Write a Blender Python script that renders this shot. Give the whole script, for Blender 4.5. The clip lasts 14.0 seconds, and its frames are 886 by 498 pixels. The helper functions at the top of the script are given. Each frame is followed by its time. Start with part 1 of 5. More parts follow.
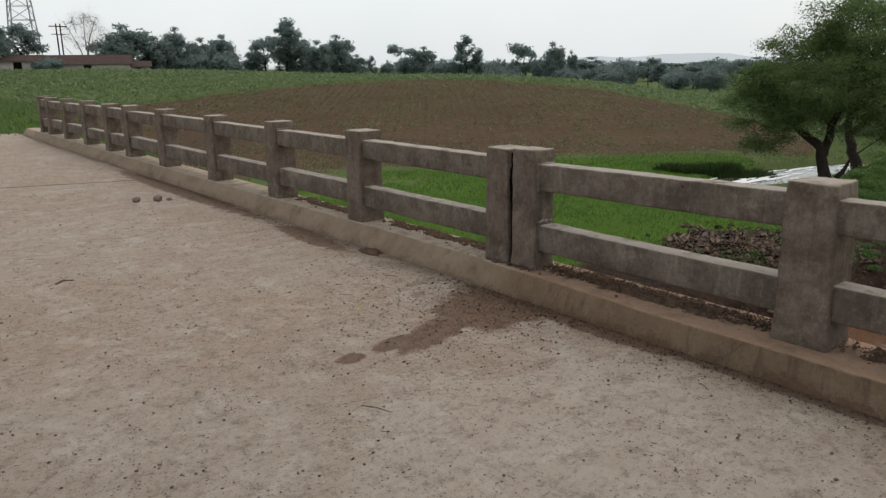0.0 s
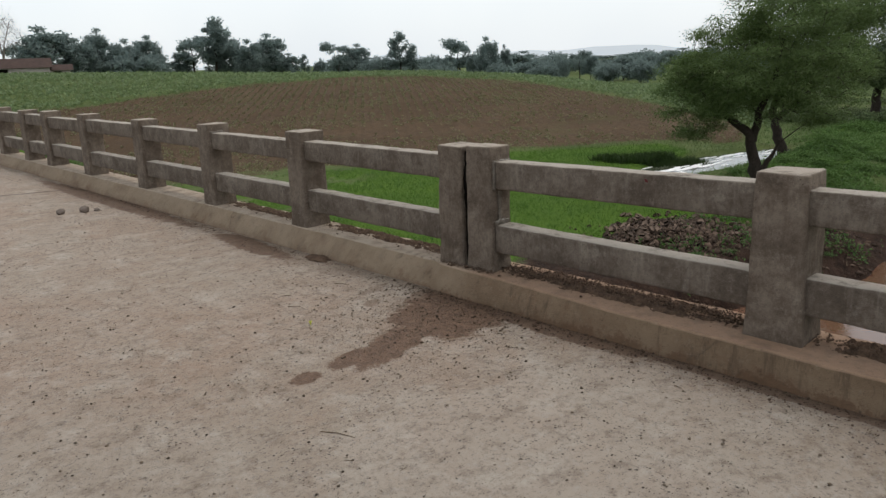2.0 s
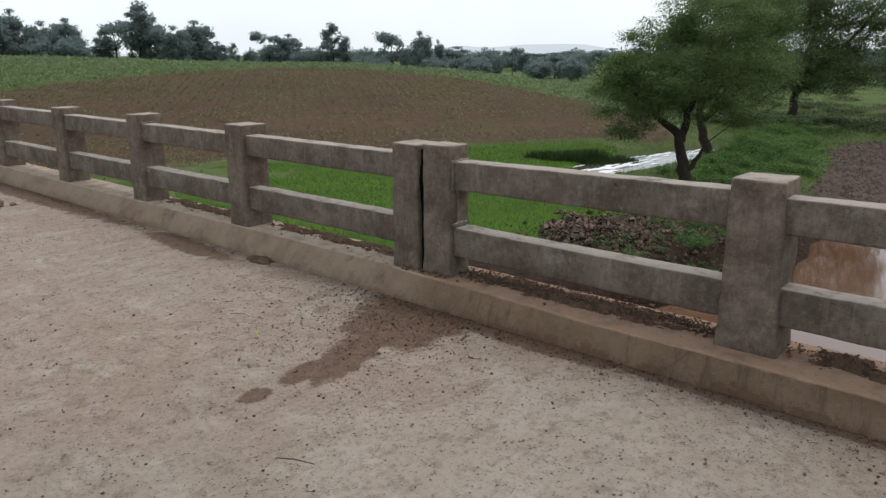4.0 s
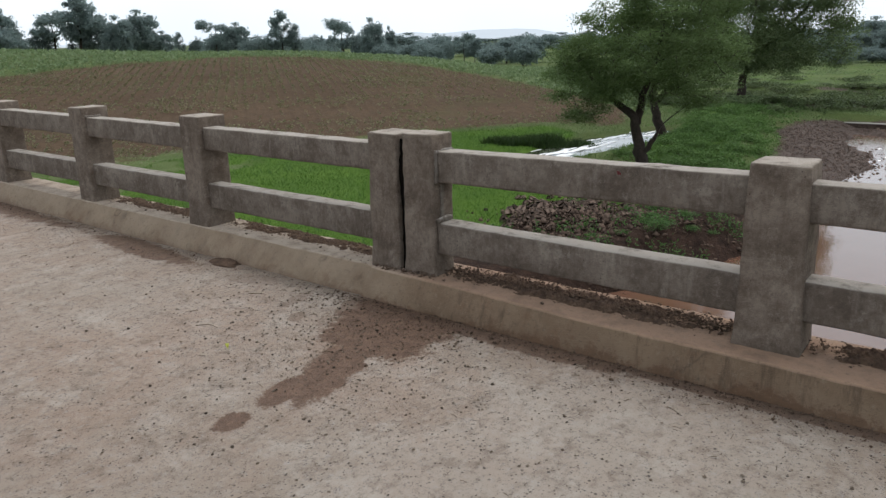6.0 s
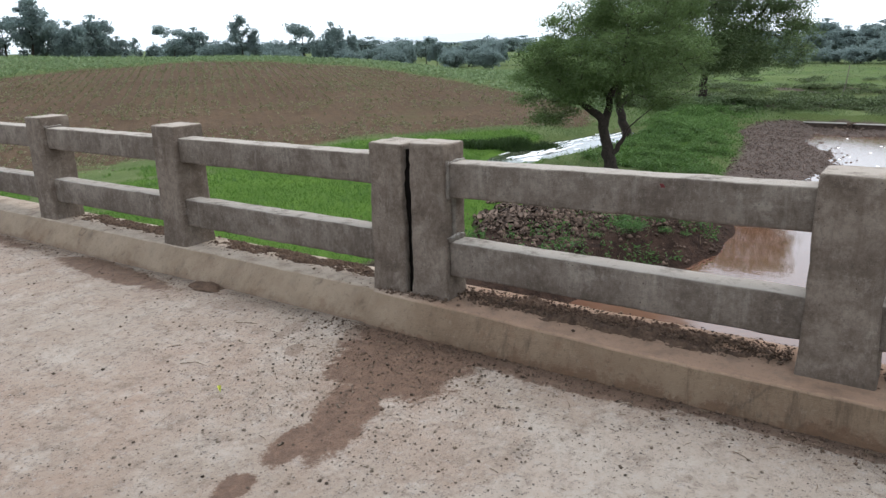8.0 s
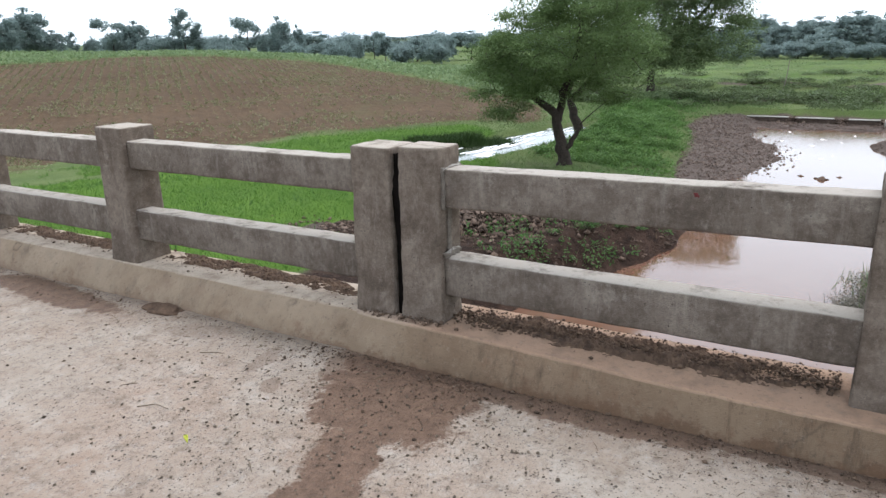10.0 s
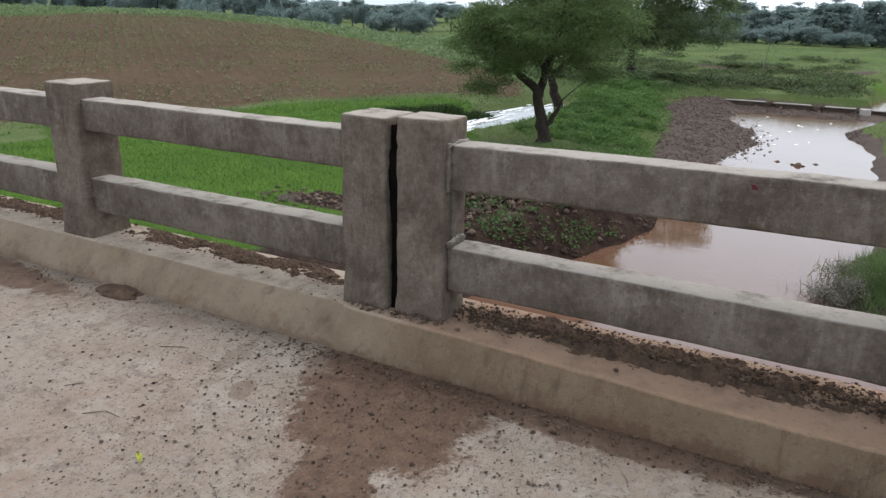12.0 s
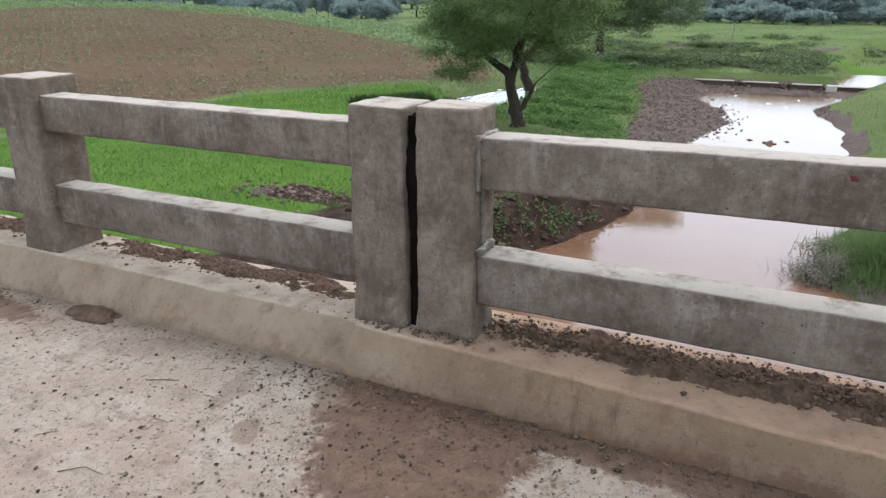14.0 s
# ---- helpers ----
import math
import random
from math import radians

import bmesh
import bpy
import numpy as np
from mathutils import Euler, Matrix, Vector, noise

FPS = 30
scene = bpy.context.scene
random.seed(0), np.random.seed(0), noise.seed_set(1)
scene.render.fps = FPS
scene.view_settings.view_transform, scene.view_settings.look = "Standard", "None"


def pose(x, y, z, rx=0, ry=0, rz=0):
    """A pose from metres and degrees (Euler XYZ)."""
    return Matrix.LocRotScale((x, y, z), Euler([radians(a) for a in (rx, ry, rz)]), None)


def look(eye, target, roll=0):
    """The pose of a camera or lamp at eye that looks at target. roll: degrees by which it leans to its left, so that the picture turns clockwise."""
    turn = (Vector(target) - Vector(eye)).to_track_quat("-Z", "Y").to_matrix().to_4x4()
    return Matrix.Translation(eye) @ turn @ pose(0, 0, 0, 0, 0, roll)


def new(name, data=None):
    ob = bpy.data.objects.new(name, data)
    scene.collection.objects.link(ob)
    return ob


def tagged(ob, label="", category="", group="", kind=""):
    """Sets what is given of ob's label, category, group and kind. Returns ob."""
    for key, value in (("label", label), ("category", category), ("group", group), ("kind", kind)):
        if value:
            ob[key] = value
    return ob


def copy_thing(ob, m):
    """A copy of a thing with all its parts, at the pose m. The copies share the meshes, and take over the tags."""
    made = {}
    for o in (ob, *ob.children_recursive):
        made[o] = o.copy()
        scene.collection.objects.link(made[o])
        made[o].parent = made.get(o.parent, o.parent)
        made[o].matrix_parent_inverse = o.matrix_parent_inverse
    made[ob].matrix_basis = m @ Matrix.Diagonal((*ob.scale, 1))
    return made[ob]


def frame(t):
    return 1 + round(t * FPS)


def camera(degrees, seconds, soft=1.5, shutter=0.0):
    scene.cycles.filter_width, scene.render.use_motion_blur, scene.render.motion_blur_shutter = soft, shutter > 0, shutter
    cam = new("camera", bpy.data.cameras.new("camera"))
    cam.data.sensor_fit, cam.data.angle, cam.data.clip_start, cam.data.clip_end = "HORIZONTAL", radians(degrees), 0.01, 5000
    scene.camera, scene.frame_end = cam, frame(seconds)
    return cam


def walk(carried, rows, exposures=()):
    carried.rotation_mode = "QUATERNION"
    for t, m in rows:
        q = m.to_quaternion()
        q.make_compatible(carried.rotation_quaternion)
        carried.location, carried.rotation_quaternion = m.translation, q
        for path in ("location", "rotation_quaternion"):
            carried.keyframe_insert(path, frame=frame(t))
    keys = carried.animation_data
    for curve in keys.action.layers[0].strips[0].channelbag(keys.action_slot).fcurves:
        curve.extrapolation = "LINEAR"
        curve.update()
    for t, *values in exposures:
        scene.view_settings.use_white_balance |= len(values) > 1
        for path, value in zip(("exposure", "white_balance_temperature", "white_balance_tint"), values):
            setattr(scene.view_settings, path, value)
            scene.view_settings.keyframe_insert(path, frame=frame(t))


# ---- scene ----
import itertools

cam = camera(62.5, 14.0, soft=1.4)
PATH = [
    (0, (-3.615, -3.992, 1.593), (-2.402, -2.478, 1.107), -0.8),
    (0.5, (-3.6, -3.96, 1.587), (-2.406, -2.434, 1.092), -0.7),
    (1, (-3.566, -3.902, 1.573), (-2.35, -2.401, 1.054), -0.3),
    (1.5, (-3.539, -3.823, 1.578), (-2.278, -2.353, 1.079), -1.0),
    (2, (-3.513, -3.737, 1.583), (-2.182, -2.331, 1.084), -2.0),
    (2.5, (-3.499, -3.653, 1.589), (-2.116, -2.3, 1.085), -1.4),
    (3, (-3.479, -3.581, 1.596), (-2.064, -2.263, 1.087), -1.0),
    (3.5, (-3.462, -3.506, 1.593), (-2.012, -2.222, 1.097), -0.5),
    (4, (-3.443, -3.45, 1.582), (-1.987, -2.181, 1.065), -0.3),
    (4.2, (-3.415, -3.398, 1.576), (-1.954, -2.145, 1.033), 0.2),
    (6.3, (-3.244, -3.014, 1.549), (-1.718, -1.849, 0.99), -1.2),
    (6.5, (-3.219, -2.954, 1.556), (-1.7, -1.794, 0.968), -0.9),
    (7, (-3.165, -2.845, 1.553), (-1.65, -1.677, 0.967), -0.7),
    (7.5, (-3.116, -2.751, 1.541), (-1.571, -1.616, 0.972), -0.6),
    (8, (-3.081, -2.622, 1.532), (-1.5, -1.526, 0.987), -1.5),
    (10.3, (-2.774, -2.154, 1.508), (-1.113, -1.186, 0.955), -1.4),
    (10.5, (-2.746, -2.13, 1.497), (-1.077, -1.163, 0.965), -1.7),
    (11, (-2.668, -2.034, 1.484), (-0.995, -1.05, 1.002), -2.0),
    (11.5, (-2.578, -1.944, 1.463), (-0.918, -0.973, 0.914), -0.5),
    (12, (-2.487, -1.853, 1.447), (-0.819, -0.948, 0.816), 1.1),
    (12.5, (-2.431, -1.778, 1.436), (-0.756, -0.896, 0.79), 1.4),
    (13, (-2.355, -1.669, 1.418), (-0.665, -0.804, 0.789), 1.5),
    (13.5, (-2.279, -1.559, 1.403), (-0.582, -0.707, 0.775), 0.4),
    (14, (-2.225, -1.481, 1.392), (-0.532, -0.648, 0.729), -0.1),
]
EXPOSURE = [(0, -0.5, 7000, 10), (1.5, -0.42, 6900, 10), (4, -0.28, 6650, 10), (6.5, -0.04, 6450, 10), (7, 0.22, 6400, 10), (8, 0.34, 6250, 10), (10.5, 0.66, 6200, 10), (11, 0.48, 6200, 10), (11.5, 0.3, 6250, 10), (12, 0.18, 6350, 10), (12.5, 0.4, 6300, 10), (13, 0.6, 6250, 10), (14, 0.7, 6200, 10)]
walk(cam, [(t, look(e, g, r)) for t, e, g, r in PATH], EXPOSURE)

# ---------------------------------------------------------------- light
world = bpy.data.worlds.new("overcast_sky")
scene.world = world
world.use_nodes = True
wn, wl = world.node_tree.nodes, world.node_tree.links
wn.clear()
sky = wn.new("ShaderNodeTexSky")
sky.sky_type = 'NISHITA'
sky.sun_disc = False
sky.sun_elevation = radians(55)
sky.sun_rotation = radians(140)
sky.dust_density = 4.0
sky_bg = wn.new("ShaderNodeBackground")
sky_bg.inputs["Strength"].default_value = 0.05
wl.new(sky.outputs[0], sky_bg.inputs["Color"])
cloud_bg = wn.new("ShaderNodeBackground")
cloud_tc = wn.new("ShaderNodeTexCoord")
cloud_n = wn.new("ShaderNodeTexNoise")
cloud_n.inputs["Scale"].default_value = 2.2
cloud_n.inputs["Detail"].default_value = 4
cloud_r = wn.new("ShaderNodeValToRGB")
cloud_r.color_ramp.elements[0].position, cloud_r.color_ramp.elements[1].position = 0.3, 0.75
cloud_r.color_ramp.elements[0].color = (0.75, 0.83, 0.915, 1)
cloud_r.color_ramp.elements[1].color = (0.88, 0.94, 0.995, 1)
wl.new(cloud_tc.outputs["Generated"], cloud_n.inputs["Vector"])
wl.new(cloud_n.outputs["Fac"], cloud_r.inputs["Fac"])
wl.new(cloud_r.outputs["Color"], cloud_bg.inputs["Color"])
cloud_bg.inputs["Strength"].default_value = 1.3
sky_add = wn.new("ShaderNodeAddShader")
wout = wn.new("ShaderNodeOutputWorld")
wl.new(sky_bg.outputs[0], sky_add.inputs[0])
wl.new(cloud_bg.outputs[0], sky_add.inputs[1])
wl.new(sky_add.outputs[0], wout.inputs["Surface"])

sun_data = bpy.data.lights.new("sun", 'SUN')
sun_data.energy, sun_data.angle, sun_data.color = 1.0, radians(30), (1.0, 0.97, 0.93)
sun = new("sun", sun_data)
sun.matrix_world = look((14, 6, 40), (0, 0, 0))


# ---------------------------------------------------------------- materials
class Mat:
    """A node material with a principled shader and short calls for the usual nodes."""

    def __init__(self, name, rough=0.8, spec=0.3):
        self.m = bpy.data.materials.new(name)
        self.m.use_nodes = True
        self.n, self.l = self.m.node_tree.nodes, self.m.node_tree.links
        self.b = self.n["Principled BSDF"]
        self.b.inputs["Roughness"].default_value = rough
        self.b.inputs["Specular IOR Level"].default_value = spec
        self.tc = self.n.new("ShaderNodeTexCoord")

    def put(self, socket, value):
        if isinstance(value, bpy.types.NodeSocket):
            self.l.new(value, socket)
        elif isinstance(value, tuple) and len(value) == 3 and socket.type == 'RGBA':
            socket.default_value = (*value, 1)
        else:
            socket.default_value = value

    def coord(self, scale=(1, 1, 1), kind="Object"):
        mp = self.n.new("ShaderNodeMapping")
        mp.inputs["Scale"].default_value = scale
        self.l.new(self.tc.outputs[kind], mp.inputs["Vector"])
        return mp.outputs[0]

    def noise(self, scale, detail=4.0, rough=0.55, vector=None, distort=0.0):
        t = self.n.new("ShaderNodeTexNoise")
        t.inputs["Scale"].default_value, t.inputs["Detail"].default_value = scale, detail
        t.inputs["Roughness"].default_value, t.inputs["Distortion"].default_value = rough, distort
        self.l.new(vector or self.tc.outputs["Object"], t.inputs["Vector"])
        return t.outputs["Fac"]

    def voronoi(self, scale, vector=None, out="Distance"):
        t = self.n.new("ShaderNodeTexVoronoi")
        t.inputs["Scale"].default_value = scale
        self.l.new(vector or self.tc.outputs["Object"], t.inputs["Vector"])
        return t.outputs[out]

    def ramp(self, fac, a, b, ca=(0, 0, 0), cb=(1, 1, 1)):
        r = self.n.new("ShaderNodeValToRGB")
        e = r.color_ramp.elements
        e[0].position, e[1].position = a, b
        e[0].color, e[1].color = (*ca, 1), (*cb, 1)
        self.put(r.inputs["Fac"], fac)
        return r.outputs["Color"]

    def mix(self, fac, a, b, mode='MIX'):
        x = self.n.new("ShaderNodeMix")
        x.data_type, x.blend_type = 'RGBA', mode
        self.put(x.inputs[0], fac)
        self.put(x.inputs[6], a)
        self.put(x.inputs[7], b)
        return x.outputs[2]

    def math(self, op, a, b=0.0, c=0.0):
        x = self.n.new("ShaderNodeMath")
        x.operation = op
        for s, v in zip(x.inputs, (a, b, c)):
            self.put(s, v)
        return x.outputs[0]

    def bump(self, height, strength=0.3, distance=0.01):
        x = self.n.new("ShaderNodeBump")
        x.inputs["Strength"].default_value, x.inputs["Distance"].default_value = strength, distance
        self.put(x.inputs["Height"], height)
        self.l.new(x.outputs[0], self.b.inputs["Normal"])

    def done(self, color=None, rough=None):
        if color is not None:
            self.put(self.b.inputs["Base Color"], color)
        if rough is not None:
            self.put(self.b.inputs["Roughness"], rough)
        return self.m

    def random(self):
        return self.n.new("ShaderNodeObjectInfo").outputs["Random"]

    def island(self):
        return self.n.new("ShaderNodeNewGeometry").outputs["Random Per Island"]

    def place(self):
        s = self.n.new("ShaderNodeSeparateXYZ")
        self.l.new(self.n.new("ShaderNodeNewGeometry").outputs["Position"], s.inputs[0])
        return s.outputs


def concrete(name, dark, mid, pale, streak=0.6, pits=0.4):
    """Old weathered cast concrete: blotches, rain streaks, pits, sand grain, and upper faces painted paler as if
    skylit.
    """
    a = Mat(name, 0.92, 0.15)
    geo = a.n.new("ShaderNodeNewGeometry")
    v = geo.outputs["Position"]
    col = a.mix(a.ramp(a.noise(4.0, 8, 0.8, v), 0.40, 0.60), dark, mid)
    mp = a.n.new("ShaderNodeMapping")
    mp.inputs["Scale"].default_value = (13, 13, 2.2)
    a.l.new(v, mp.inputs["Vector"])
    st = a.ramp(a.noise(1.0, 7, 0.75, mp.outputs[0]), 0.54, 0.72)
    col = a.mix(a.math('MULTIPLY', st, streak), col, pale)
    mq = a.n.new("ShaderNodeMapping")
    mq.inputs["Scale"].default_value = (21, 21, 1.5)
    mq.inputs["Location"].default_value = (3.1, 1.7, 0.4)
    a.l.new(v, mq.inputs["Vector"])
    run = a.ramp(a.noise(1.0, 6, 0.7, mq.outputs[0]), 0.55, 0.68)
    col = a.mix(a.math('MULTIPLY', run, 0.3), col, tuple(c * 0.8 for c in dark))
    stain = a.ramp(a.noise(2.6, 7, 0.75, v), 0.50, 0.64)
    col = a.mix(a.math('MULTIPLY', stain, 0.65), col, dark)
    sp = a.ramp(a.noise(34, 8, 0.9, v), 0.40, 0.49)
    col = a.mix(a.math('MULTIPLY', a.math('SUBTRACT', 1.0, sp), pits), col, tuple(c * 0.45 for c in dark))
    patch = a.ramp(a.noise(7.5, 8, 0.8, v), 0.56, 0.66)
    col = a.mix(a.math('MULTIPLY', patch, 0.4), col, pale)
    fleck = a.ramp(a.noise(24, 8, 0.9, v), 0.55, 0.63)
    col = a.mix(a.math('MULTIPLY', fleck, 0.32), col, pale)
    hole = a.ramp(a.voronoi(30, v), 0.06, 0.11)
    col = a.mix(a.math('MULTIPLY', a.math('SUBTRACT', 1.0, hole), a.ramp(a.noise(4, 3, 0.6, v), 0.48, 0.56)), col, tuple(c * 0.35 for c in dark))
    # upward faces mixed paler: the sky's light put into the colour
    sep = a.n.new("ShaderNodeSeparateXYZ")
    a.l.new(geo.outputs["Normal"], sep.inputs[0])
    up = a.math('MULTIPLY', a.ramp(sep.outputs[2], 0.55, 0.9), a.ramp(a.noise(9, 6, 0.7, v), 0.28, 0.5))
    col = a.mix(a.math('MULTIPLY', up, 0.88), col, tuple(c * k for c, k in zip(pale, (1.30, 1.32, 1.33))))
    a.bump(a.math('ADD', a.noise(40, 8, 0.8, v), a.math('MULTIPLY', hole, 0.7)), 0.9, 0.01)
    return a.done(col)


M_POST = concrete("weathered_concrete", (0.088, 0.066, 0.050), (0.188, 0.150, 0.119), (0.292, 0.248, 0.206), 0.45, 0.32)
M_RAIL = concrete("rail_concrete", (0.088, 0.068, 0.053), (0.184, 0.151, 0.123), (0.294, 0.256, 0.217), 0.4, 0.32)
M_MORTAR = concrete("mortar", (0.12, 0.1, 0.082), (0.2, 0.175, 0.148), (0.28, 0.252, 0.22), 0.3, 0.5)
M_DECK = concrete("deck_concrete", (0.080, 0.072, 0.064), (0.160, 0.144, 0.128), (0.224, 0.208, 0.184))


def kerb_material():
    a = Mat("kerb_concrete", 0.9, 0.15)
    geo = a.n.new("ShaderNodeNewGeometry")
    v = geo.outputs["Position"]
    col = a.mix(a.ramp(a.noise(1.9, 8, 0.7, v), 0.32, 0.7), (0.128, 0.086, 0.055), (0.226, 0.163, 0.109))
    col = a.mix(a.math('MULTIPLY', a.ramp(a.noise(4.5, 8, 0.75, v), 0.52, 0.68), 0.7), col, (0.135, 0.078, 0.047))
    mp = a.n.new("ShaderNodeMapping")
    mp.inputs["Scale"].default_value = (11, 11, 1.6)
    a.l.new(v, mp.inputs["Vector"])
    col = a.mix(a.math('MULTIPLY', a.ramp(a.noise(1, 7, 0.7, mp.outputs[0]), 0.54, 0.68), 0.75), col, (0.07, 0.05, 0.034))
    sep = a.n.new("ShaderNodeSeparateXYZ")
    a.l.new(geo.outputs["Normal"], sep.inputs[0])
    px, py, pz = a.place()
    # paler upper face, picked by its normal, browner with red dust towards the wet bays
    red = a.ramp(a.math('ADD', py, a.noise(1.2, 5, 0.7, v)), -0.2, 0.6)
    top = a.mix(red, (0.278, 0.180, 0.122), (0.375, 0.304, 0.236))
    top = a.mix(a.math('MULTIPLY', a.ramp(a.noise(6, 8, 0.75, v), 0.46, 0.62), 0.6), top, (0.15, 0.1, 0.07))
    dry = a.math('MULTIPLY', red, a.ramp(a.noise(2.4, 7, 0.7, v), 0.3, 0.55))
    col = a.mix(a.math('MULTIPLY', dry, 0.55), col, (0.285, 0.224, 0.163))
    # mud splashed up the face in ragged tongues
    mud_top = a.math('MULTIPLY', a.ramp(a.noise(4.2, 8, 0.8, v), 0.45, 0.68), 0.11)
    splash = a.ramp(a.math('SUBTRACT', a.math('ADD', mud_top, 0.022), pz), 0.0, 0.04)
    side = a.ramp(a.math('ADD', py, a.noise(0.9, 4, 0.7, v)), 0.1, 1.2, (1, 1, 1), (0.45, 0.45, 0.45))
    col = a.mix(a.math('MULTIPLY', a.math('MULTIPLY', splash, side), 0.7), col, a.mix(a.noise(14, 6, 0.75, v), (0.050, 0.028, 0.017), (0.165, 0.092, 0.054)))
    cr = a.n.new("ShaderNodeTexVoronoi")
    cr.feature = 'DISTANCE_TO_EDGE'
    cr.inputs["Scale"].default_value = 0.9
    cn = a.n.new("ShaderNodeTexNoise")
    cn.inputs["Scale"].default_value, cn.inputs["Detail"].default_value = 6, 6
    a.l.new(v, cn.inputs["Vector"])
    ca = a.n.new("ShaderNodeVectorMath")
    ca.operation = 'MULTIPLY_ADD'
    ca.inputs[1].default_value = (0.22, 0.22, 0.22)
    a.l.new(cn.outputs["Color"], ca.inputs[0])
    a.l.new(v, ca.inputs[2])
    a.l.new(ca.outputs[0], cr.inputs["Vector"])
    col = a.mix(a.math('MULTIPLY', a.math('MULTIPLY', a.ramp(cr.outputs["Distance"], 0.001, 0.006, (1, 1, 1), (0, 0, 0)), a.ramp(a.noise(1.7, 3, 0.6, v), 0.5, 0.58)), 0.5), col, (0.06, 0.045, 0.033))
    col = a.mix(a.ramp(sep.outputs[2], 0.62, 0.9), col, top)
    col = a.mix(a.math('MULTIPLY', a.ramp(a.noise(38, 8, 0.85, v), 0.54, 0.66), 0.6), col, (0.055, 0.042, 0.032))
    col = a.mix(a.math('MULTIPLY', a.ramp(a.noise(24, 8, 0.85, v), 0.56, 0.7), 0.4), col, (0.30, 0.25, 0.195))
    a.bump(a.noise(28, 8, 0.8, v), 0.8, 0.012)
    return a.done(col)


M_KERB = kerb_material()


def blob(a, px, py, cx, cy, rx, ry, turn, warp):
    """1 inside a ragged patch round (cx, cy), 0 outside it."""
    c, s = math.cos(turn), math.sin(turn)
    dx, dy = a.math('SUBTRACT', px, cx), a.math('SUBTRACT', py, cy)
    u = a.math('DIVIDE', a.math('ADD', a.math('MULTIPLY', dx, c), a.math('MULTIPLY', dy, s)), rx)
    w = a.math('DIVIDE', a.math('SUBTRACT', a.math('MULTIPLY', dy, c), a.math('MULTIPLY', dx, s)), ry)
    d = a.math('SQRT', a.math('ADD', a.math('MULTIPLY', u, u), a.math('MULTIPLY', w, w)))
    return a.ramp(a.math('ADD', d, warp), 0.86, 1.04, (1, 1, 1), (0, 0, 0))


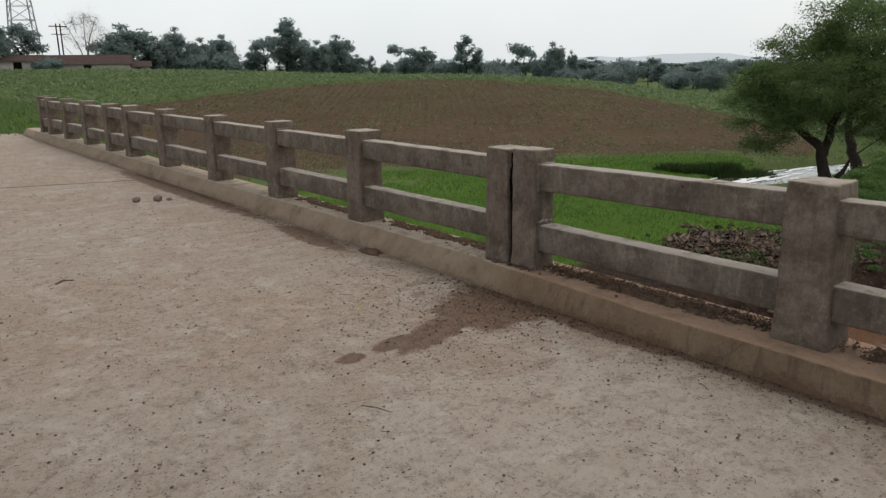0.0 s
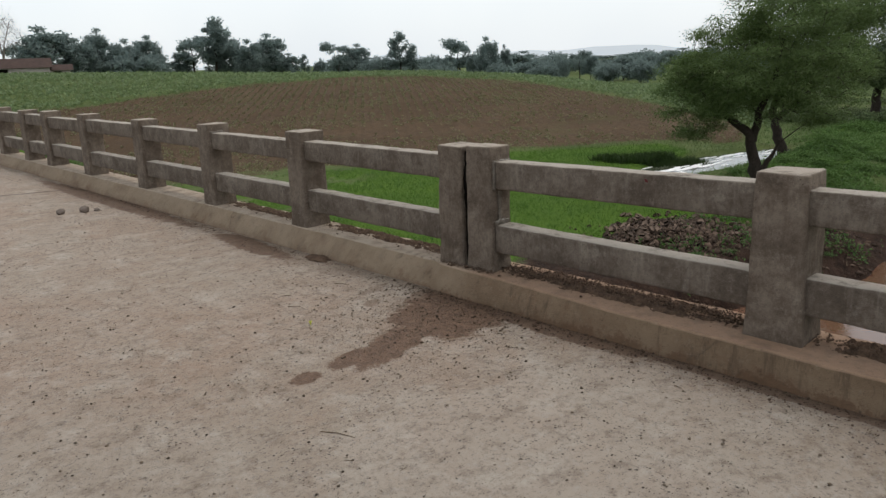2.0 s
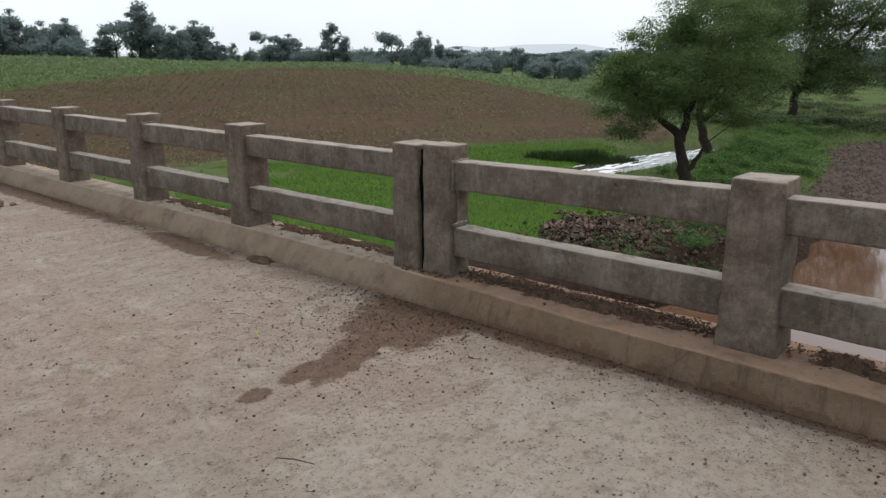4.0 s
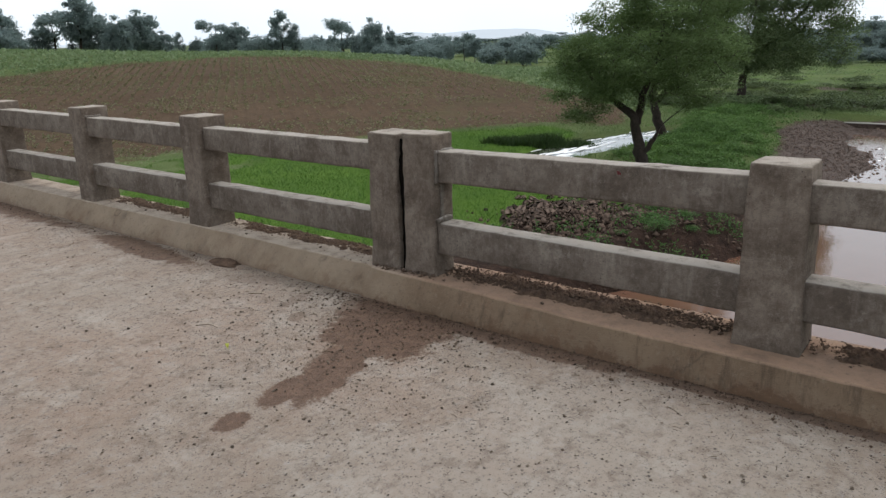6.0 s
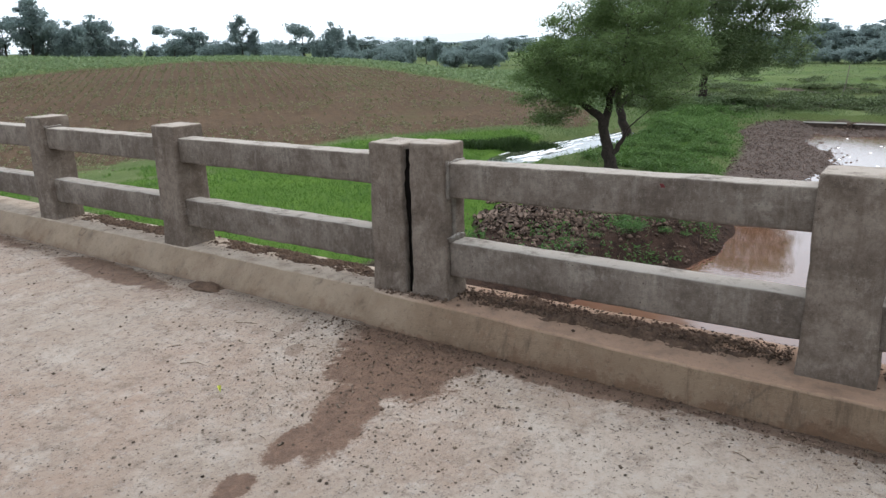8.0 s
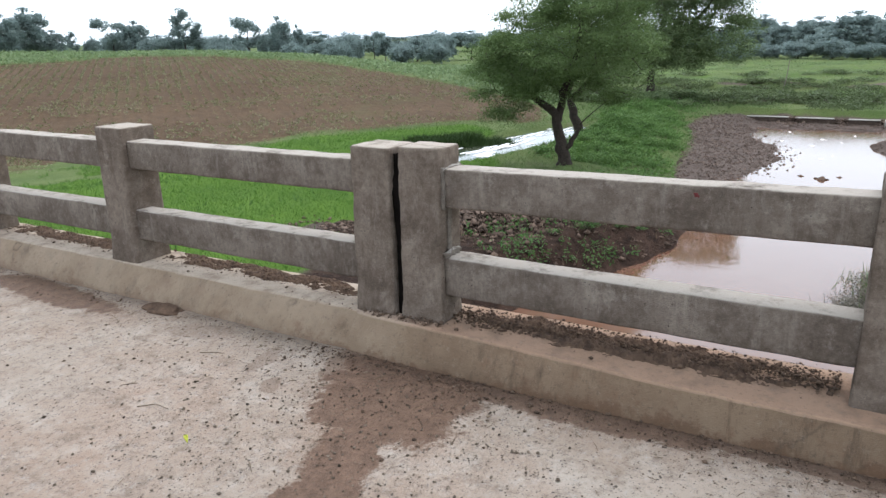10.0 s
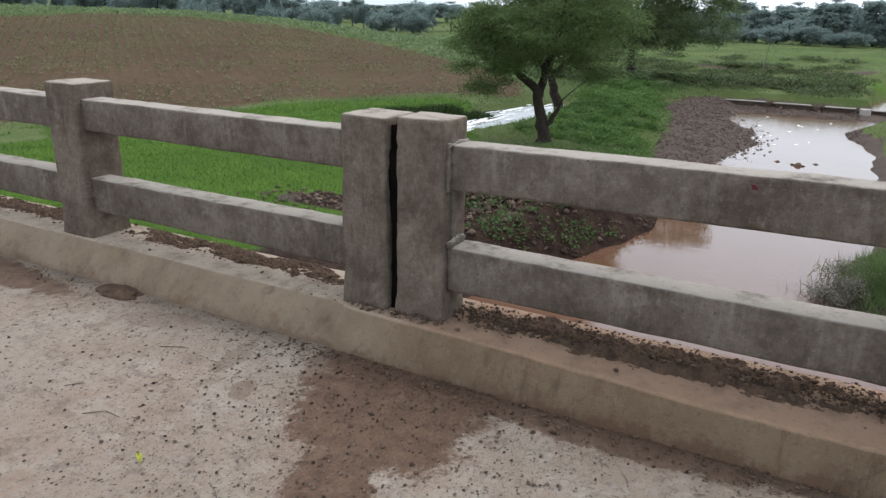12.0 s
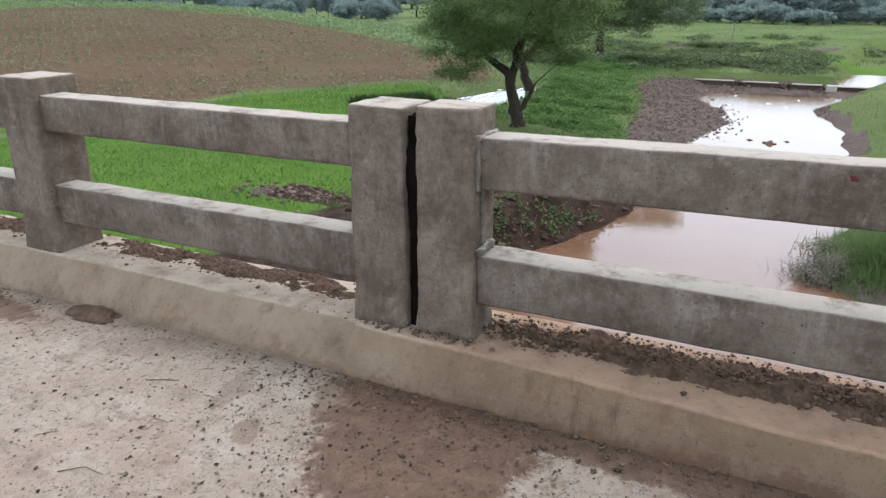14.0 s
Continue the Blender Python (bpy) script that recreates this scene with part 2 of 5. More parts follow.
def road_material():
    a = Mat("road_concrete", 0.85, 0.25)
    v = a.n.new("ShaderNodeNewGeometry").outputs["Position"]
    px, py, pz = a.place()
    col = a.mix(a.ramp(a.noise(0.8, 8, 0.7, v), 0.3, 0.7), (0.298, 0.235, 0.181), (0.358, 0.298, 0.243))
    dust = a.math('MULTIPLY', a.ramp(a.noise(0.5, 8, 0.75, v, 0.6), 0.42, 0.66), 0.58)
    col = a.mix(dust, col, (0.290, 0.184, 0.126))
    pale = a.math('MULTIPLY', a.ramp(a.noise(3.2, 8, 0.8, v), 0.50, 0.66), 0.6)
    col = a.mix(pale, col, (0.445, 0.390, 0.330))
    # one ragged patch of the road mixed paler
    worn = blob(a, px, py, -1.6, -2.4, 1.5, 1.1, 0.5, a.math('MULTIPLY', a.math('SUBTRACT', a.noise(2.4, 7, 0.75, v), 0.5), 2.2))
    col = a.mix(a.math('MULTIPLY', worn, 0.35), col, (0.445, 0.390, 0.330))
    mott = a.math('MULTIPLY', a.ramp(a.noise(8, 8, 0.8, v), 0.50, 0.64), 0.62)
    col = a.mix(mott, col, (0.150, 0.110, 0.082))
    grain = a.ramp(a.noise(26, 8, 0.95, v), 0.53, 0.61)
    col = a.mix(a.math('MULTIPLY', grain, 0.8), col, (0.085, 0.066, 0.053))
    fine = a.ramp(a.noise(22, 8, 0.95, v), 0.39, 0.46, (1, 1, 1), (0, 0, 0))
    col = a.mix(a.math('MULTIPLY', fine, 0.6), col, (0.37, 0.345, 0.32))
    patchy = a.ramp(a.noise(2.0, 4, 0.65, v), 0.36, 0.56)
    for size, most in ((60, 0.9), (34, 0.9)):
        speck = a.ramp(a.voronoi(size, v), 0.17, 0.24, (1, 1, 1), (0, 0, 0))
        some = a.ramp(a.noise(size * 0.7, 2, 0.5, v), 0.5, 0.54)
        col = a.mix(a.math('MULTIPLY', a.math('MULTIPLY', speck, some), a.math('MULTIPLY', patchy, most)), col, (0.045, 0.036, 0.03))
    # open joint across the slab
    jl = a.math('ABSOLUTE', a.math('ADD', a.math('SUBTRACT', a.math('ADD', py, a.math('MULTIPLY', px, 0.346)), 7.2), a.math('MULTIPLY', a.math('SUBTRACT', a.noise(1.5, 5, 0.7, v), 0.5), 0.25)))
    col = a.mix(a.ramp(jl, 0.014, 0.04, (1, 1, 1), (0, 0, 0)), col, (0.07, 0.055, 0.045))
    # damp mud washed out from the foot of the twin posts
    warp = a.math('MULTIPLY', a.math('SUBTRACT', a.noise(6.5, 8, 0.88, v, 0.3), 0.5), 1.9)
    mud = blob(a, px, py, -0.40, -0.50, 0.50, 0.40, 0.5, warp)
    for cx, cy, rx, ry, turn, faint in ((-0.98, -0.63, 0.46, 0.15, 0.35, 1), (-1.26, -0.63, 0.21, 0.10, 0.15, 1), (-1.62, -0.66, 0.10, 0.075, 0.3, 1),
                                        (-0.21, -1.25, 0.11, 0.7, 0.0, 0.9), (-0.3, 2.25, 0.14, 0.8, -0.06, 0.95), (-0.33, 0.85, 0.10, 0.26, 0.3, 0.28),
                                        (-0.42, 0.27, 0.15, 0.06, 0.2, 0.4), (-0.19, -2.6, 0.055, 1.3, 0.0, 0.8), (-0.27, 6.0, 0.17, 2.8, 0.0, 0.95), (-0.62, 0.05, 0.09, 0.05, 0.5, 0.5), (-0.30, -0.1, 0.22, 0.08, 0.3, 0.6)):
        mud = a.math('MAXIMUM', mud, a.math('MULTIPLY', blob(a, px, py, cx, cy, rx, ry, turn, warp), faint))
    mudcol = a.mix(a.ramp(a.noise(13, 8, 0.85, v), 0.38, 0.64), (0.092, 0.055, 0.036), (0.190, 0.117, 0.078))
    col = a.mix(mud, col, mudcol)
    # fine cracks
    cw = a.n.new("ShaderNodeTexVoronoi")
    cw.feature = 'DISTANCE_TO_EDGE'
    cw.inputs["Scale"].default_value = 0.42
    wv = a.n.new("ShaderNodeVectorMath")
    wv.operation = 'ADD'
    wn_ = a.n.new("ShaderNodeTexNoise")
    wn_.inputs["Scale"].default_value, wn_.inputs["Detail"].default_value = 2.5, 5
    a.l.new(v, wn_.inputs["Vector"])
    a.l.new(v, wv.inputs[0])
    a.l.new(wn_.outputs["Color"], wv.inputs[1])
    a.l.new(wv.outputs[0], cw.inputs["Vector"])
    crack = a.math('MULTIPLY', a.ramp(cw.outputs["Distance"], 0.001, 0.006, (1, 1, 1), (0, 0, 0)), a.ramp(a.noise(0.7, 2, 0.5, v), 0.52, 0.6))
    col = a.mix(a.math('MULTIPLY', crack, 0.55), col, (0.081, 0.062, 0.050))
    a.bump(a.math('ADD', a.noise(36, 8, 0.85, v), a.math('MULTIPLY', a.noise(6, 6, 0.7, v), 1.5)), 1.0, 0.012)
    return a.done(col, a.mix(mud, (0.88, 0.88, 0.88), (0.7, 0.7, 0.7)))


M_ROAD = road_material()


def grains(name, c1, c2, rough=0.9, spec=0.2):
    a = Mat(name, rough, spec)
    col = a.mix(a.island(), c1, c2)
    return a.done(a.mix(a.math('MULTIPLY', a.noise(40, 3), 0.4), col, (0.06, 0.05, 0.04)))


M_PEBBLE = grains("pebbles", (0.045, 0.033, 0.024), (0.215, 0.160, 0.118), 0.95, 0.1)
M_CHIP = grains("gravel_chips", (0.038, 0.028, 0.021), (0.260, 0.205, 0.158), 0.95, 0.1)
M_SOILBIT = grains("soil_crumbs", (0.046, 0.030, 0.021), (0.150, 0.098, 0.068), 0.97, 0.08)
M_RUBBLE = grains("dark_rubble", (0.034, 0.021, 0.015), (0.140, 0.094, 0.070), 0.95, 0.1)
M_GRAVEL = grains("gravel_stones", (0.066, 0.044, 0.034), (0.165, 0.116, 0.092))
M_HEAP = grains("heap_stones", (0.040, 0.024, 0.017), (0.200, 0.140, 0.107), 0.9, 0.15)
M_STONE = grains("stones", (0.099, 0.074, 0.062), (0.211, 0.174, 0.149))


def soil_material():
    a = Mat("kerb_soil", 0.95, 0.1)
    v = a.n.new("ShaderNodeNewGeometry").outputs["Position"]
    col = a.mix(a.ramp(a.noise(16, 6, 0.75, v), 0.35, 0.68), (0.052, 0.034, 0.024), (0.138, 0.090, 0.062))
    a.bump(a.noise(60, 6, 0.8, v), 1.0, 0.01)
    return a.done(col)


M_SOIL = soil_material()


def plain(name, c1, c2, scale=8.0, rough=0.85, bump=0.3, spec=0.25):
    a = Mat(name, rough, spec)
    col = a.mix(a.ramp(a.noise(scale, 5, 0.65), 0.3, 0.7), c1, c2)
    a.bump(a.noise(scale * 4, 5, 0.7), bump, 0.01)
    return a.done(col)


def foliage(name, c1, c2, c3, rough=0.6, through_leaf=0.42):
    """Leaves that differ one by one, with some light passing through."""
    a = Mat(name, rough, 0.25)
    col = a.mix(a.island(), c1, c2)
    col = a.mix(a.ramp(a.noise(0.5, 3, 0.6), 0.45, 0.7), col, c3)
    a.put(a.b.inputs["Base Color"], col)
    tr = a.n.new("ShaderNodeBsdfTranslucent")
    a.put(tr.inputs["Color"], col)
    ms = a.n.new("ShaderNodeMixShader")
    ms.inputs[0].default_value = through_leaf
    a.l.new(a.b.outputs[0], ms.inputs[1])
    a.l.new(tr.outputs[0], ms.inputs[2])
    a.l.new(ms.outputs[0], a.n["Material Output"].inputs["Surface"])
    return a.m


M_LEAF = foliage("acacia_leaves", (0.078, 0.124, 0.040), (0.130, 0.184, 0.064), (0.106, 0.156, 0.052))
M_LEAF2 = foliage("dark_tree_leaves", (0.100, 0.145, 0.062), (0.165, 0.212, 0.094), (0.125, 0.176, 0.074))
# far leaves lifted to bluish grey: distance haze painted into the colour
M_HAZELEAF = foliage("hazed_tree_leaves", (0.150, 0.200, 0.188), (0.235, 0.292, 0.275), (0.190, 0.240, 0.226), 0.8, 0.6)
M_SHRUB = foliage("shrub_leaves", (0.042, 0.096, 0.024), (0.092, 0.168, 0.046), (0.058, 0.116, 0.030))
M_GRASS = foliage("grass_blades", (0.050, 0.116, 0.015), (0.088, 0.170, 0.028), (0.064, 0.130, 0.019))
M_WEED = foliage("coarse_weeds", (0.060, 0.086, 0.034), (0.112, 0.144, 0.062), (0.080, 0.108, 0.044))
M_CREEPER = foliage("creepers", (0.066, 0.138, 0.032), (0.130, 0.215, 0.060), (0.088, 0.160, 0.040))
# very dark green: shade of the cut pond bank put into the colour
M_BANK_SHADE = foliage("shaded_bank_blades", (0.018, 0.035, 0.01), (0.04, 0.07, 0.018), (0.03, 0.055, 0.014))
M_DRYGRASS = foliage("dry_grass", (0.11, 0.10, 0.075), (0.24, 0.215, 0.175), (0.16, 0.145, 0.10))
M_CROP = foliage("crop_leaves", (0.080, 0.128, 0.040), (0.142, 0.200, 0.076), (0.104, 0.156, 0.052))
M_BEAN = foliage("bean_leaves", (0.112, 0.162, 0.072), (0.190, 0.250, 0.118), (0.140, 0.195, 0.088))
M_SPROUT = foliage("seedlings", (0.125, 0.130, 0.062), (0.215, 0.205, 0.115), (0.155, 0.155, 0.075))
M_BARK = plain("dark_bark", (0.014, 0.010, 0.008), (0.045, 0.034, 0.026), 9, 0.95, 0.8)
M_STRAW = plain("brown_straw", (0.06, 0.042, 0.028), (0.17, 0.125, 0.08), 30, 0.9, 0.2)
M_DRYWOOD = plain("dry_wood", (0.12, 0.10, 0.085), (0.22, 0.19, 0.165), 9, 0.9, 0.4)


def ground_material():
    """Soil, field and grass, by three weights stored with the ground: red field soil, lush grass, gravel and bare earth."""
    a = Mat("ground", 0.95, 0.1)
    v = a.n.new("ShaderNodeNewGeometry").outputs["Position"]
    at = a.n.new("ShaderNodeAttribute")
    at.attribute_name = "zone"
    sp = a.n.new("ShaderNodeSeparateColor")
    a.l.new(at.outputs["Color"], sp.inputs[0])
    jag = a.math('MULTIPLY', a.math('SUBTRACT', a.noise(0.5, 6, 0.7, v), 0.5), 1.1)
    w = [a.ramp(a.math('ADD', s, jag), 0.4, 0.6) for s in sp.outputs[:3]]
    meadow = a.mix(a.ramp(a.noise(0.12, 8, 0.75, v), 0.38, 0.62), (0.060, 0.090, 0.026), (0.100, 0.126, 0.044))
    meadow = a.mix(a.math('MULTIPLY', a.ramp(a.noise(0.33, 5, 0.7, v), 0.55, 0.72), 0.6), meadow, (0.093, 0.077, 0.046))
    field = a.mix(a.ramp(a.noise(0.09, 8, 0.7, v), 0.3, 0.72), (0.068, 0.042, 0.023), (0.108, 0.070, 0.041))
    field = a.mix(a.math('MULTIPLY', a.ramp(a.noise(1.3, 8, 0.8, v), 0.46, 0.62), 0.6), field, (0.042, 0.026, 0.016))
    fx, fy, fz = a.place()
    ang = math.radians(38)
    across = a.math('ADD', a.math('SUBTRACT', a.math('MULTIPLY', fx, math.cos(ang)), a.math('MULTIPLY', fy, math.sin(ang))), a.math('MULTIPLY', a.noise(0.08, 2, 0.5, v), 0.8))
    furrow = a.ramp(a.math('SINE', a.math('MULTIPLY', across, 2 * math.pi / 0.95)), 0.2, 0.9)
    field = a.mix(a.math('MULTIPLY', furrow, 0.2), field, (0.046, 0.026, 0.015))
    field = a.mix(a.math('MULTIPLY', a.ramp(a.noise(0.16, 7, 0.75, v), 0.55, 0.68), 0.4), field, (0.085, 0.085, 0.032))
    lush = a.mix(a.ramp(a.noise(0.5, 6, 0.7, v), 0.3, 0.7), (0.048, 0.094, 0.012), (0.082, 0.146, 0.020))
    bare = a.mix(a.ramp(a.noise(1.1, 6, 0.75, v), 0.3, 0.7), (0.053, 0.038, 0.031), (0.124, 0.096, 0.081))
    col = a.mix(w[0], meadow, field)
    col = a.mix(w[1], col, lush)
    col = a.mix(w[2], col, bare)
    wet = a.mix(a.ramp(a.noise(2.2, 7, 0.75, v), 0.35, 0.7), (0.011, 0.006, 0.004), (0.056, 0.033, 0.023))
    col = a.mix(a.ramp(a.math('ADD', at.outputs["Alpha"], jag), 0.4, 0.6), col, wet)
    a.bump(a.math('ADD', a.noise(1.5, 6, 0.75, v), a.noise(7, 4, 0.7, v)), 0.8, 0.12)
    return a.done(col)


M_GROUND = ground_material()


def water_material(name, c1, c2, rough):
    a = Mat(name, rough, 0.5)
    a.b.inputs["IOR"].default_value = 1.5
    v = a.n.new("ShaderNodeNewGeometry").outputs["Position"]
    col = a.mix(a.ramp(a.noise(0.25, 4, 0.6, v), 0.35, 0.65), c1, c2)
    a.bump(a.noise(3.0, 3, 0.6, v), 0.06, 0.03)
    # smooth pool under the bridge, riffled shallows upstream
    return a.done(col, a.ramp(a.math('DIVIDE', a.place()[0], 100.0), 0.36, 0.50, (rough, rough, rough), (0.15, 0.15, 0.15)))


M_RIVER = water_material("muddy_water", (0.115, 0.055, 0.033), (0.135, 0.076, 0.052), 0.04)
M_POND = water_material("pond_water", (0.06, 0.075, 0.045), (0.10, 0.10, 0.075), 0.06)


def foam_material():
    a = Mat("foam", 0.7, 0.3)
    return a.done(a.mix(a.noise(4, 5, 0.7), (0.7, 0.7, 0.7), (0.88, 0.88, 0.88)))


M_FOAM = foam_material()


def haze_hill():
    a = Mat("hazed_hill_glow", 1.0, 0.0)
    # pale blue emission imitates the haze over the hills
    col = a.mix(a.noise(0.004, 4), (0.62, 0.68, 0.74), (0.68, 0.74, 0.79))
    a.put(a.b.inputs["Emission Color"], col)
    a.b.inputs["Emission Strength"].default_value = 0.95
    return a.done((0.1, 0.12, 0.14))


M_HILL = haze_hill()
M_ROOF = plain("clay_roof", (0.035, 0.020, 0.016), (0.07, 0.042, 0.033), 2)
M_WALL = plain("plaster", (0.3, 0.27, 0.24), (0.42, 0.39, 0.35), 2)
M_STEEL = plain("galvanised_steel", (0.22, 0.22, 0.23), (0.3, 0.3, 0.31), 5, 0.6)
M_YELLOW = plain("yellow_leaf", (0.55, 0.5, 0.06), (0.45, 0.55, 0.1), 60, 0.5)
M_RED = plain("red_paint", (0.13, 0.02, 0.02), (0.06, 0.018, 0.016), 160, 0.9)
# near-black: shade of the post gap and the doorway put into the colour
M_GAP_SHADE = plain("painted_hollow_shade", (0.004, 0.0035, 0.003), (0.010, 0.008, 0.007), 20, 1.0, 0.3, 0.0)
M_WEIR = concrete("weir_stone", (0.05, 0.034, 0.026), (0.10, 0.073, 0.056), (0.15, 0.12, 0.098))


# ---------------------------------------------------------------- building helpers
def part(name, bm, material, parent=None, label=""):
    """Links a bmesh as one mesh object, under a thing or part where one is given."""
    me = bpy.data.meshes.new(name)
    bm.to_mesh(me)
    bm.free()
    me.materials.append(material)
    ob = new(name, me)
    if parent:
        ob.parent = parent
    return tagged(ob, label)


def quick(name, verts, faces, material, parent=None, smooth=False):
    """A mesh object from arrays of corners and of equal-sided faces."""
    verts, faces = np.asarray(verts, np.float32), np.asarray(faces, np.int32)
    me = bpy.data.meshes.new(name)
    k = faces.shape[1]
    me.vertices.add(len(verts))
    me.vertices.foreach_set("co", verts.ravel())
    me.loops.add(faces.size)
    me.loops.foreach_set("vertex_index", faces.ravel())
    me.polygons.add(len(faces))
    me.polygons.foreach_set("loop_start", np.arange(0, faces.size, k, dtype=np.int32))
    if smooth:
        me.polygons.foreach_set("use_smooth", np.ones(len(faces), bool))
    me.update(calc_edges=True)
    me.materials.append(material)
    ob = new(name, me)
    if parent:
        ob.parent = parent
    return ob


def empty(name, label, category, group="", at=(0, 0, 0)):
    ob = new(name)
    ob.location = at
    return tagged(ob, label, category, group)


def rough_box(x0, x1, y0, y1, z0, z1, bevel=0.012, cell=0.09, amp=0.004, seed=0.0, crumbly=0.0):
    """A box with worn, uneven edges and faces."""
    bm = bmesh.new()
    bmesh.ops.create_cube(bm, size=1)
    for v in bm.verts:
        v.co = Vector((x0 + (v.co.x + .5) * (x1 - x0), y0 + (v.co.y + .5) * (y1 - y0), z0 + (v.co.z + .5) * (z1 - z0)))
    bmesh.ops.bevel(bm, geom=bm.edges[:], offset=bevel, segments=2, affect='EDGES', profile=0.6)
    for axis, lo, hi in ((0, x0, x1), (1, y0, y1), (2, z0, z1)):
        for i in range(1, int((hi - lo) / cell)):
            co, no = [0, 0, 0], [0, 0, 0]
            co[axis], no[axis] = lo + i * (hi - lo) / int((hi - lo) / cell), 1
            bmesh.ops.bisect_plane(bm, geom=bm.verts[:] + bm.edges[:] + bm.faces[:], plane_co=co, plane_no=no)
    for v in bm.verts:
        n1 = noise.noise_vector(v.co * 5 + Vector((seed, seed * 2, 0)))
        n2 = noise.noise_vector(v.co * 21 + Vector((seed, 0, seed)))
        v.co += n1 * amp + n2 * amp * 0.7
        if crumbly:
            v.co += noise.noise_vector(v.co * 75 + Vector((0, seed, 0))) * crumbly
    for f in bm.faces:
        f.smooth = True
    return bm


def lumps(spots, seed=1):
    """Small irregular lumps, one at each (x, y, z, radius)."""
    bm = bmesh.new()
    for i, (x, y, z, r) in enumerate(spots):
        made = bmesh.ops.create_icosphere(bm, subdivisions=2, radius=r)
        for v in made["verts"]:
            v.co = v.co * (1 + 0.5 * noise.noise(v.co * 30 / (r * 40) + Vector((i * 3.1, seed, 0)))) + Vector((x, y, z))
    return bm


GRIT = np.array([(1, 0, 0), (-1, 0, 0), (0, 1, 0), (0, -1, 0), (0, 0, 1), (0, 0, -1)], float)
GRIT_F = np.array([(0, 2, 4), (2, 1, 4), (1, 3, 4), (3, 0, 4), (2, 0, 5), (1, 2, 5), (3, 1, 5), (0, 3, 5)])


GOLD = (1 + 5 ** 0.5) / 2
COBBLE = np.array([(a, b * GOLD, 0) for a in (-1, 1) for b in (-1, 1)] + [(0, a, b * GOLD) for a in (-1, 1) for b in (-1, 1)] + [(b * GOLD, 0, a) for a in (-1, 1) for b in (-1, 1)]) / 1.9
COBBLE_F = np.array([t for t in itertools.combinations(range(12), 3) if all(np.linalg.norm(COBBLE[i] - COBBLE[j]) < 1.1 for i, j in itertools.combinations(t, 2))])


def scatter_stones(name, places, sizes, material, rng, parent=None, squash=0.6, cobble=False):
    """Many small angular stones in one mesh; cobble gives each of them twenty faces."""
    n = len(places)
    ROCK, ROCK_F = (COBBLE, COBBLE_F) if cobble else (GRIT, GRIT_F)
    v = ROCK[None] * rng.uniform(0.68 if cobble else 0.6, 1.25, (n, len(ROCK), 1)) * sizes[:, None, None]
    a = rng.uniform(0, 2 * np.pi, n)
    c, s = np.cos(a)[:, None], np.sin(a)[:, None]
    x, y = v[..., 0] * c - v[..., 1] * s, v[..., 0] * s + v[..., 1] * c * 0.75
    v = np.stack([x, y, v[..., 2] * squash], -1) + np.asarray(places)[:, None]
    f = ROCK_F[None] + len(ROCK) * np.arange(n)[:, None, None]
    return quick(name, v.reshape(-1, 3), f.reshape(-1, 3), material, parent)


def leaf_cards(places, sizes, rng, flat=0.4, thin=0.5):
    """Pointed leaves, each a bent diamond of four corners, turned at random."""
    n = len(places)
    d = rng.normal(size=(n, 3))
    d[:, 2] *= 1 - flat
    d /= np.linalg.norm(d, axis=1)[:, None] + 1e-9
    u = np.cross(d, rng.normal(size=(n, 3)) + (0, 0, 1.2))
    u /= np.linalg.norm(u, axis=1)[:, None] + 1e-9
    s = np.asarray(sizes)[:, None]
    p = np.asarray(places)
    v = np.stack([p - d * s, p + u * s * thin, p + d * s, p - u * s * thin], 1)
    return v.reshape(-1, 3), np.arange(4 * n).reshape(-1, 4)


def blades(places, heights, rng, lean=0.4, width=0.12):
    """Grass blades: narrow upright triangles."""
    n = len(places)
    a = rng.uniform(0, 2 * np.pi, n)
    h = np.asarray(heights)
    side = np.stack([np.cos(a), np.sin(a), np.zeros(n)], 1) * (h * width)[:, None]
    tip = np.stack([rng.normal(size=n) * lean, rng.normal(size=n) * lean, np.ones(n)], 1) * h[:, None]
    p = np.asarray(places)
    v = np.stack([p - side, p + side, p + tip], 1)
    return v.reshape(-1, 3), np.arange(3 * n).reshape(-1, 3)


def tube(points, radii, sides=7):
    """Corners and faces of a tapered limb along points."""
    points = [Vector(p) for p in points]
    vs, fs = [], []
    for i, (p, r) in enumerate(zip(points, radii)):
        d = (points[min(i + 1, len(points) - 1)] - points[max(i - 1, 0)]).normalized()
        e = d.cross(Vector((0.31, 0.95, 0.05))).normalized()
        g = d.cross(e)
        for k in range(sides):
            t = 2 * math.pi * k / sides
            vs.append(p + (e * math.cos(t) + g * math.sin(t)) * r)
    for i in range(len(points) - 1):
        for k in range(sides):
            k2 = (k + 1) % sides
            fs.append((i * sides + k, i * sides + k2, (i + 1) * sides + k2, (i + 1) * sides + k))
    return vs, fs


def limb(a, b, r0, r1, rng, bend=0.12, steps=7):
    a, b = np.asarray(a, float), np.asarray(b, float)
    L = np.linalg.norm(b - a)
    w1, w2 = rng.normal(size=3) * bend * L, rng.normal(size=3) * bend * L * 0.5
    pts, rad = [], []
    for i in range(steps + 1):
        t = i / steps
        pts.append(a + (b - a) * t + w1 * math.sin(math.pi * t) + w2 * math.sin(2 * math.pi * t))
        rad.append(r0 + (r1 - r0) * t)
    return pts, rad


def add_tube(store, pts, rad, sides=7):
    vs, fs = tube(pts, rad, sides)
    o = len(store[0])
    store[0].extend(vs)
    store[1].extend([tuple(i + o for i in f) for f in fs])


